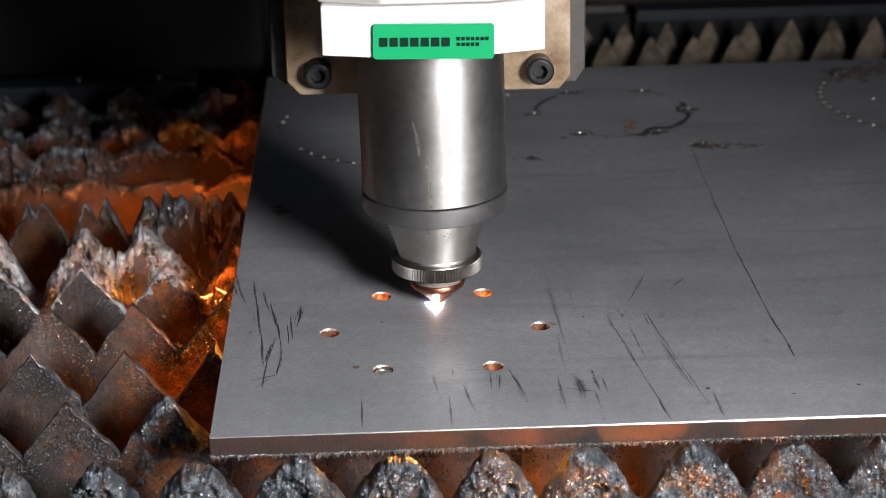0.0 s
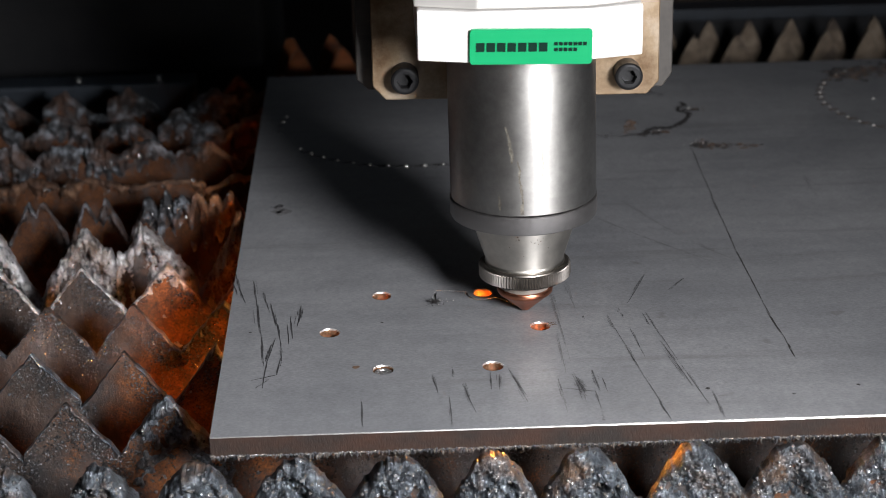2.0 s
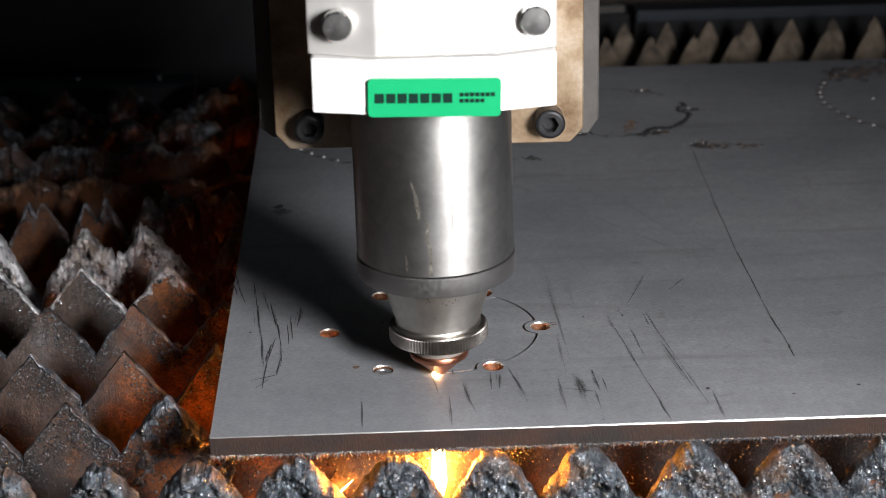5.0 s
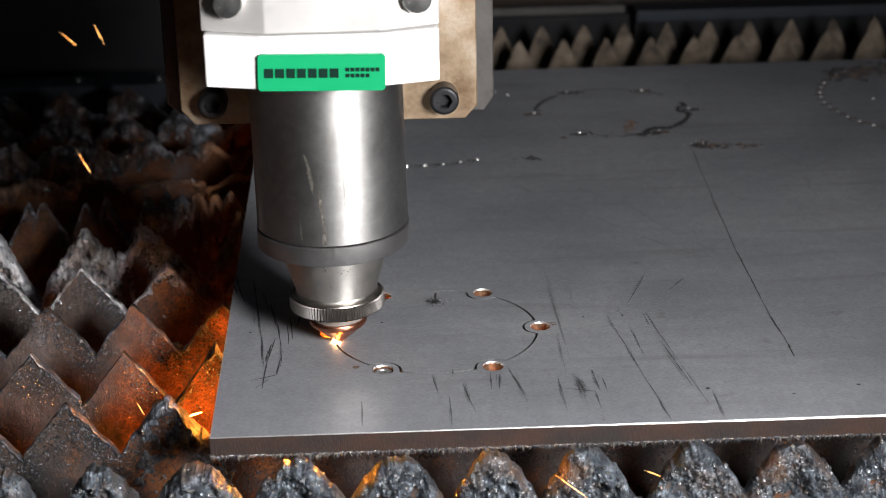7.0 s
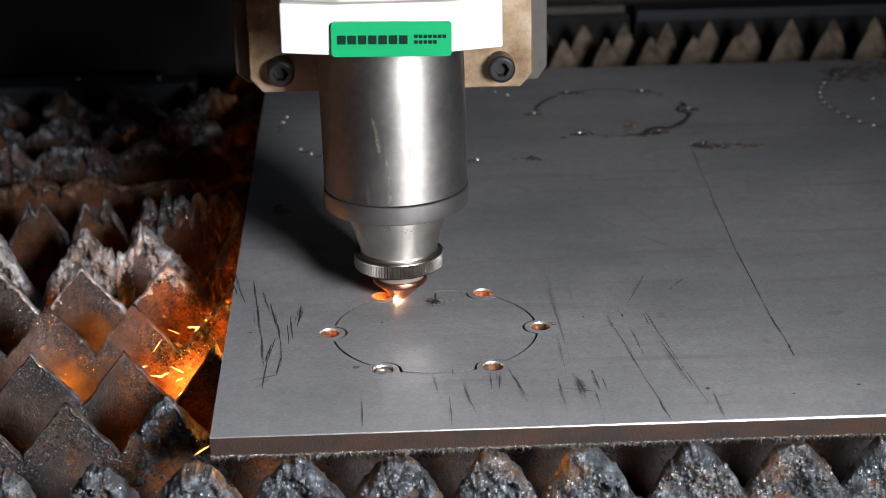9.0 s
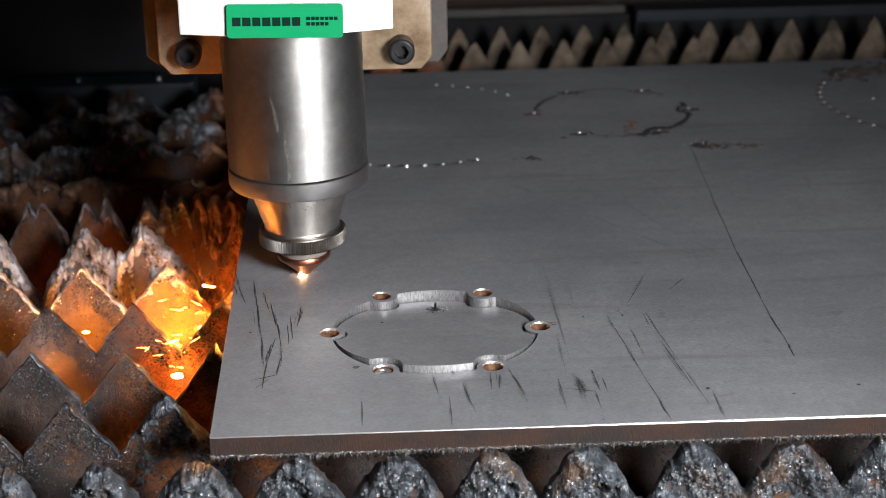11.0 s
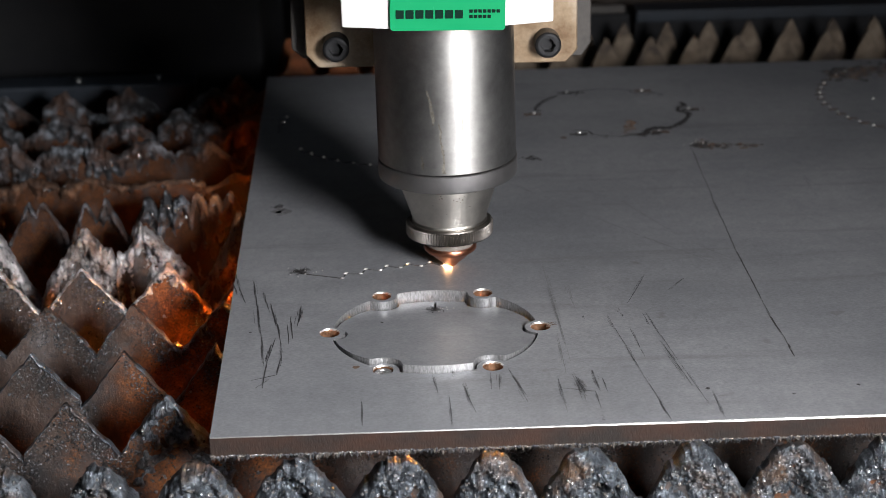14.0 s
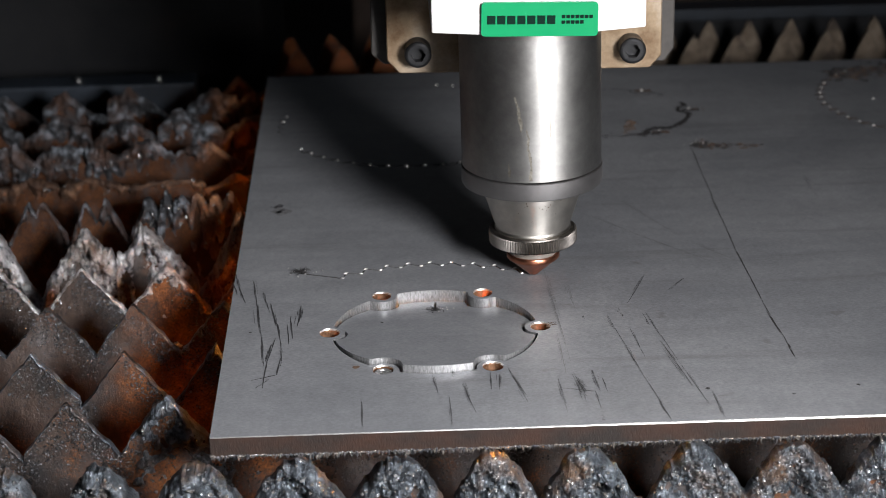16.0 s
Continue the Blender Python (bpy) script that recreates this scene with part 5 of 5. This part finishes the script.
def stains():
    rs = random.Random(17)
    for x, y, r, mat in ((0.058, 0.0626, 0.0016, RUSTMARK), (0.0181, 0.2577, 0.0052, FAINT), (0.0172, 0.2570, 0.0018, SMUDGE), (0.0695, 0.1095, 0.0007, SCORCH), (0.0106, 0.103, 0.0007, SCORCH), (0.2668, 0.0286, 0.0009, SCORCH),
                         (0.2384, 0.0221, 0.0007, SCORCH), (0.2040, 0.0300, 0.0011, SCORCH), (0.175, 0.365, 0.0020, RUSTMARK), (0.155, 0.329, 0.0020, SMUDGE)):
        bm = bmesh.new()
        vs = [bm.verts.new((x + r * rs.uniform(0.6, 1.2) * math.cos(k * math.pi / 6), y + r * rs.uniform(0.6, 1.2) * math.sin(k * math.pi / 6), 0.00015)) for k in range(12)]
        bm.faces.new(vs)
        part("stain", bm, mat, plate)
    for a, b in (((0.1387, 0.2906), (0.1605, 0.262)), ((0.172, 0.244), (0.2331, 0.1646)), ((0.1956, 0.2588), (0.2207, 0.1994)), ((0.2207, 0.1994), (0.2397, 0.1713)), ((0.1565, 0.150), (0.1577, 0.1192)), ((0.2977, 0.294), (0.2969, 0.2538)), ((0.147, 0.172), (0.150, 0.061)), ((0.147, 0.091), (0.147, 0.050))):
        scratch(a, b, 0.0009, rs, FAINT, 0.65)
    # the small cut-free slug left in one hole
    bm = bmesh.new()
    c = polar(RING, BOLT_R, 240)
    lathe(bm, [(3.7, -8.0), (3.75, -1.0), (3.4, -0.7), (2.4, -0.75), (2.2, -1.1), (1.0, -0.8)], 28, at=(c.x, c.y))
    tagged(part("slug", bm, CUT), "round steel slug still standing in its hole", "slug")


stains()


# ---------------------------------------------------------------- sparks
def streak(bm, length, r):
    a = [bm.verts.new((r * math.cos(k * math.pi / 3), r * math.sin(k * math.pi / 3), 0.15 * length)) for k in range(6)]
    top, low = bm.verts.new((0, 0, length / 2)), bm.verts.new((0, 0, -length / 2))
    for k in range(6):
        bm.faces.new((a[k], a[(k + 1) % 6], top))
        bm.faces.new((a[(k + 1) % 6], a[k], low))


def along(d):
    return Vector(d).to_track_quat("Z", "Y").to_matrix().to_4x4()


def spark_shower(seed, n, core, spread):
    rs = random.Random(seed)
    holder = thing("spark_shower", "glowing orange sparks and embers, some added out of sight for light", "sparks", "sparks")
    # embers spread over several gaps to carry the glow, mostly out of sight
    for dx, dy, size in ((0, 0, 1.0), (-0.026, -0.046, 0.3), (-0.030, 0.052, 0.65), (-0.058, 0.0, 0.55), (-0.012, 0.103, 0.6)):
        bm = bmesh.new()
        made = bmesh.ops.create_icosphere(bm, subdivisions=2, radius=core * size)["verts"]
        for v in made:
            v.co *= rs.uniform(0.6, 1.2)
            v.co = Vector((v.co.x * 1.5 + dx, v.co.y + dy, v.co.z * 0.5 - (0.030 if dy else 0.0)))
        part("ember", bm, EMBER, holder, "glowing clot of molten steel", True)
    for i in range(n):
        bm = bmesh.new()
        streak(bm, rs.uniform(0.003, 0.008), 0.00035)
        ob = part("spark", bm, SPARK, holder)
        ob.matrix_local = Matrix.Translation((rs.uniform(-1, 1) * spread, rs.uniform(-0.008, 0.004), rs.uniform(-0.008, 0.022))) @ along((rs.uniform(-1, 1), 0.2, rs.uniform(-0.5, 0.3)))
    return holder


shower_a = spark_shower(1, 12, 0.0021, 0.022)
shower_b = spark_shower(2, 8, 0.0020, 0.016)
# added for glow only: one hidden behind slats, one out of view in front
pierce_spray = spark_shower(3, 6, 0.0046, 0.020)
front_fill = spark_shower(4, 6, 0.0050, 0.060)

flash = thing("piercing_flash", "blue-white flash of plasma at the piercing point", "flash", "sparks")
bm = bmesh.new()
lathe(bm, [(0.3, 2.0), (0.8, 1.2), (1.0, 0.5), (0.6, 0.1)], 16)
part("plasma", bm, PLASMA, flash, "", True)
# glowing streaks stand in for the flash's glare and its reflection on the plate
for deg, length in ((-90, 0.013), (-76, 0.007), (-104, 0.0065), (-60, 0.005), (-125, 0.0045), (-20, 0.0045), (-160, 0.005), (200, 0.004), (-5, 0.004)):
    bm = bmesh.new()
    streak(bm, length, 0.00013)
    ob = part("glare_ray", bm, PLASMA, flash)
    d = Vector((math.cos(radians(deg)), math.sin(radians(deg)), 0.05))
    ob.matrix_local = Matrix.Translation(d * length * 0.55 + Vector((0, 0, 0.0005))) @ along(d)

sparks = []
for t, mid, way, length in SPARKS:
    bm = bmesh.new()
    streak(bm, length, 0.00012)
    ob = tagged(part("flying_spark", bm, SPARK), "thin glowing orange spark in flight", "spark", "sparks")
    sparks.append((ob, t, Vector(mid), Vector(way), length))


# ---------------------------------------------------------------- what moves
SHOWER_A = [(0.0, -0.012, 0.246), (0.6, -0.012, 0.197), (1.2, -0.006, 0.197), (1.9, 0.000, 0.197), (2.4, 0.050, 0.200), (2.9, 0.100, 0.195), (3.5, 0.110, 0.150), (4.0, 0.112, 0.095), (5.5, 0.09, 0.09), (6.2, 0.085, 0.085), (6.6, 0.070, 0.092),
            (7.0, 0.056, 0.094), (7.4, 0.034, 0.094), (8.0, -0.020, 0.120), (8.3, -0.030, 0.150), (8.6, -0.020, 0.150), (9.0, -0.026, 0.150), (9.3, -0.015, 0.175), (9.8, 0.020, 0.190), (10.6, 0.010, 0.190),
            (11.0, -0.020, 0.197), (11.4, -0.030, 0.197), (11.6, -0.024, 0.150), (12.0, -0.030, 0.148), (12.3, -0.026, 0.196), (12.55, -0.018, 0.196), (12.9, 0.045, 0.190), (13.4, 0.050, 0.245), (14.0, 0.070, 0.275), (16.0, 0.120, 0.290)]
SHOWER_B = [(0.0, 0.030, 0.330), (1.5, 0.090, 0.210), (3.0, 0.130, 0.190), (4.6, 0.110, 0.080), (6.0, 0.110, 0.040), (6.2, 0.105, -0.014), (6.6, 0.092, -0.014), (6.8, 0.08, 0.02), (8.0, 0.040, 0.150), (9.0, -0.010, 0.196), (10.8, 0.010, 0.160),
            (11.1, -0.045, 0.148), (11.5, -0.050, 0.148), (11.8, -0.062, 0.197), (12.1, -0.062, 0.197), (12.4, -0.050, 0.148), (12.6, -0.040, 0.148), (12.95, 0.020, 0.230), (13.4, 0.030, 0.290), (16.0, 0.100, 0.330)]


def depth_at(t, x):
    if 10.9 < t < 12.2:
        return -0.038
    return -0.052 if x < 0.03 or 3.8 < t < 4.4 or 6.1 < t < 6.7 else -0.085


def motions():
    rows = []
    for i in range(161):
        t = i / 10
        p = head_place(t)
        late = min(1.0, max(0.0, (t - 9.72) / 0.58))
        rows.append((t, Matrix.Translation((RING.x + (0.985 + 0.032 * late) * (p.x - RING.x) + 0.0003 + 0.0006 * late, p.y - 0.0017, p.z))))
    walk(head, rows)
    up, down = Matrix.Identity(4), Matrix.Translation((0, 0, -0.006))
    flame = next(c for c in head.children if c.name == "cutting_flame")
    walk(flame, [(0.0, up), (1.1, up), (1.3, down), (2.0, down), (2.2, up), (2.8, up), (3.0, down), (3.7, down), (3.9, up), (9.7, up), (9.8, down), (10.3, down), (10.4, up), (15.1, up), (15.4, down), (16.0, down)])
    still = Matrix.Identity(4)

    def tipped(drop, lean, roll):
        return Matrix.Translation(DISC_AT + Vector((0, 0, drop))) @ pose(0, 0, 0, lean, roll, 0) @ Matrix.Translation(-DISC_AT)

    walk(disc, [(0.0, still), (9.72, still), (9.86, tipped(-0.0012, -6.6, 0)), (10.0, tipped(-0.0010, -5.3, 0.3)), (16.0, tipped(-0.0010, -5.3, 0.3))])
    for ob, t in strips:
        fallen = Matrix.Translation((0, 0, -0.122))
        walk(ob, [(0.0, still), (t, still), (min(t + 0.2, 16.3), fallen), (17.0, fallen)] if t < 16.0 else [(0.0, still), (16.0, still)])
    below = Matrix.Translation((0, 0, -0.03))
    walk(lead_star, [(0.0, below), (0.1, below), (0.3, still), (16.0, still)])
    for ob, t in tips:
        low = Matrix.Translation((0, 0, -0.012))
        walk(ob, [(0.0, low), (t, low), (t + 0.1, still), (17.0, still)] if t < 16 else [(0.0, low), (16.0, low)])
    walk(wave_star, [(0.0, below), (10.5, below), (10.7, still), (16.0, still)])
    walk(shower_a, [(t, Matrix.Translation((x, y, depth_at(t, x)))) for t, x, y in SHOWER_A])
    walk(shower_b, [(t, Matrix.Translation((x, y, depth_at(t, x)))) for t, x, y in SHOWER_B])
    # embers added for the piercing's orange light, then parked, still glowing, out of sight
    for ob, p, q in ((pierce_spray, (-0.030, 0.310, -0.070), (0.45, 0.36, -0.128)), (front_fill, (0.170, -0.045, -0.070), (0.60, 0.32, -0.128))):
        hot, cold = Matrix.Translation(p), Matrix.Translation(q)
        burst = [(10.6, cold), (11.0, Matrix.Translation((-0.034, 0.185, -0.055))), (11.5, Matrix.Translation((-0.040, 0.150, -0.050))), (11.9, Matrix.Translation((-0.030, 0.150, -0.060))), (12.3, cold)]
        walk(ob, [(0.0, hot), (0.15, hot), (0.5, cold)] + (burst if ob == pierce_spray else []) + [(16.0, cold)])
    spot = Vector((LEAD.x, LEAD.y, 0.0))
    walk(flash, [(0.0, Matrix.Translation(spot)), (0.2, Matrix.Translation(spot)), (0.4, Matrix.Translation(spot + Vector((0, 0, -0.04)))), (0.7, Matrix.Translation(spot + Vector((0, 0, -0.12)))), (16.0, Matrix.Translation(spot + Vector((0, 0, -0.12))))])
    for ob, t, mid, way, length in sparks:
        turn = along(way)
        start = Matrix.Translation((0.10, 0.13, -0.125)) @ turn
        rest = Matrix.Translation((mid.x * 0.5 + 0.1, 0.30, -0.125)) @ turn
        walk(ob, [(0.0, start), (t - 0.2, start), (t - 0.1, Matrix.Translation(mid - way * length * 0.8) @ turn), (t, Matrix.Translation(mid) @ turn),
                  (t + 0.1, Matrix.Translation(mid + way * length * 0.8 + Vector((0, 0, -0.01))) @ turn), (t + 0.3, rest), (16.0, rest)])


motions()
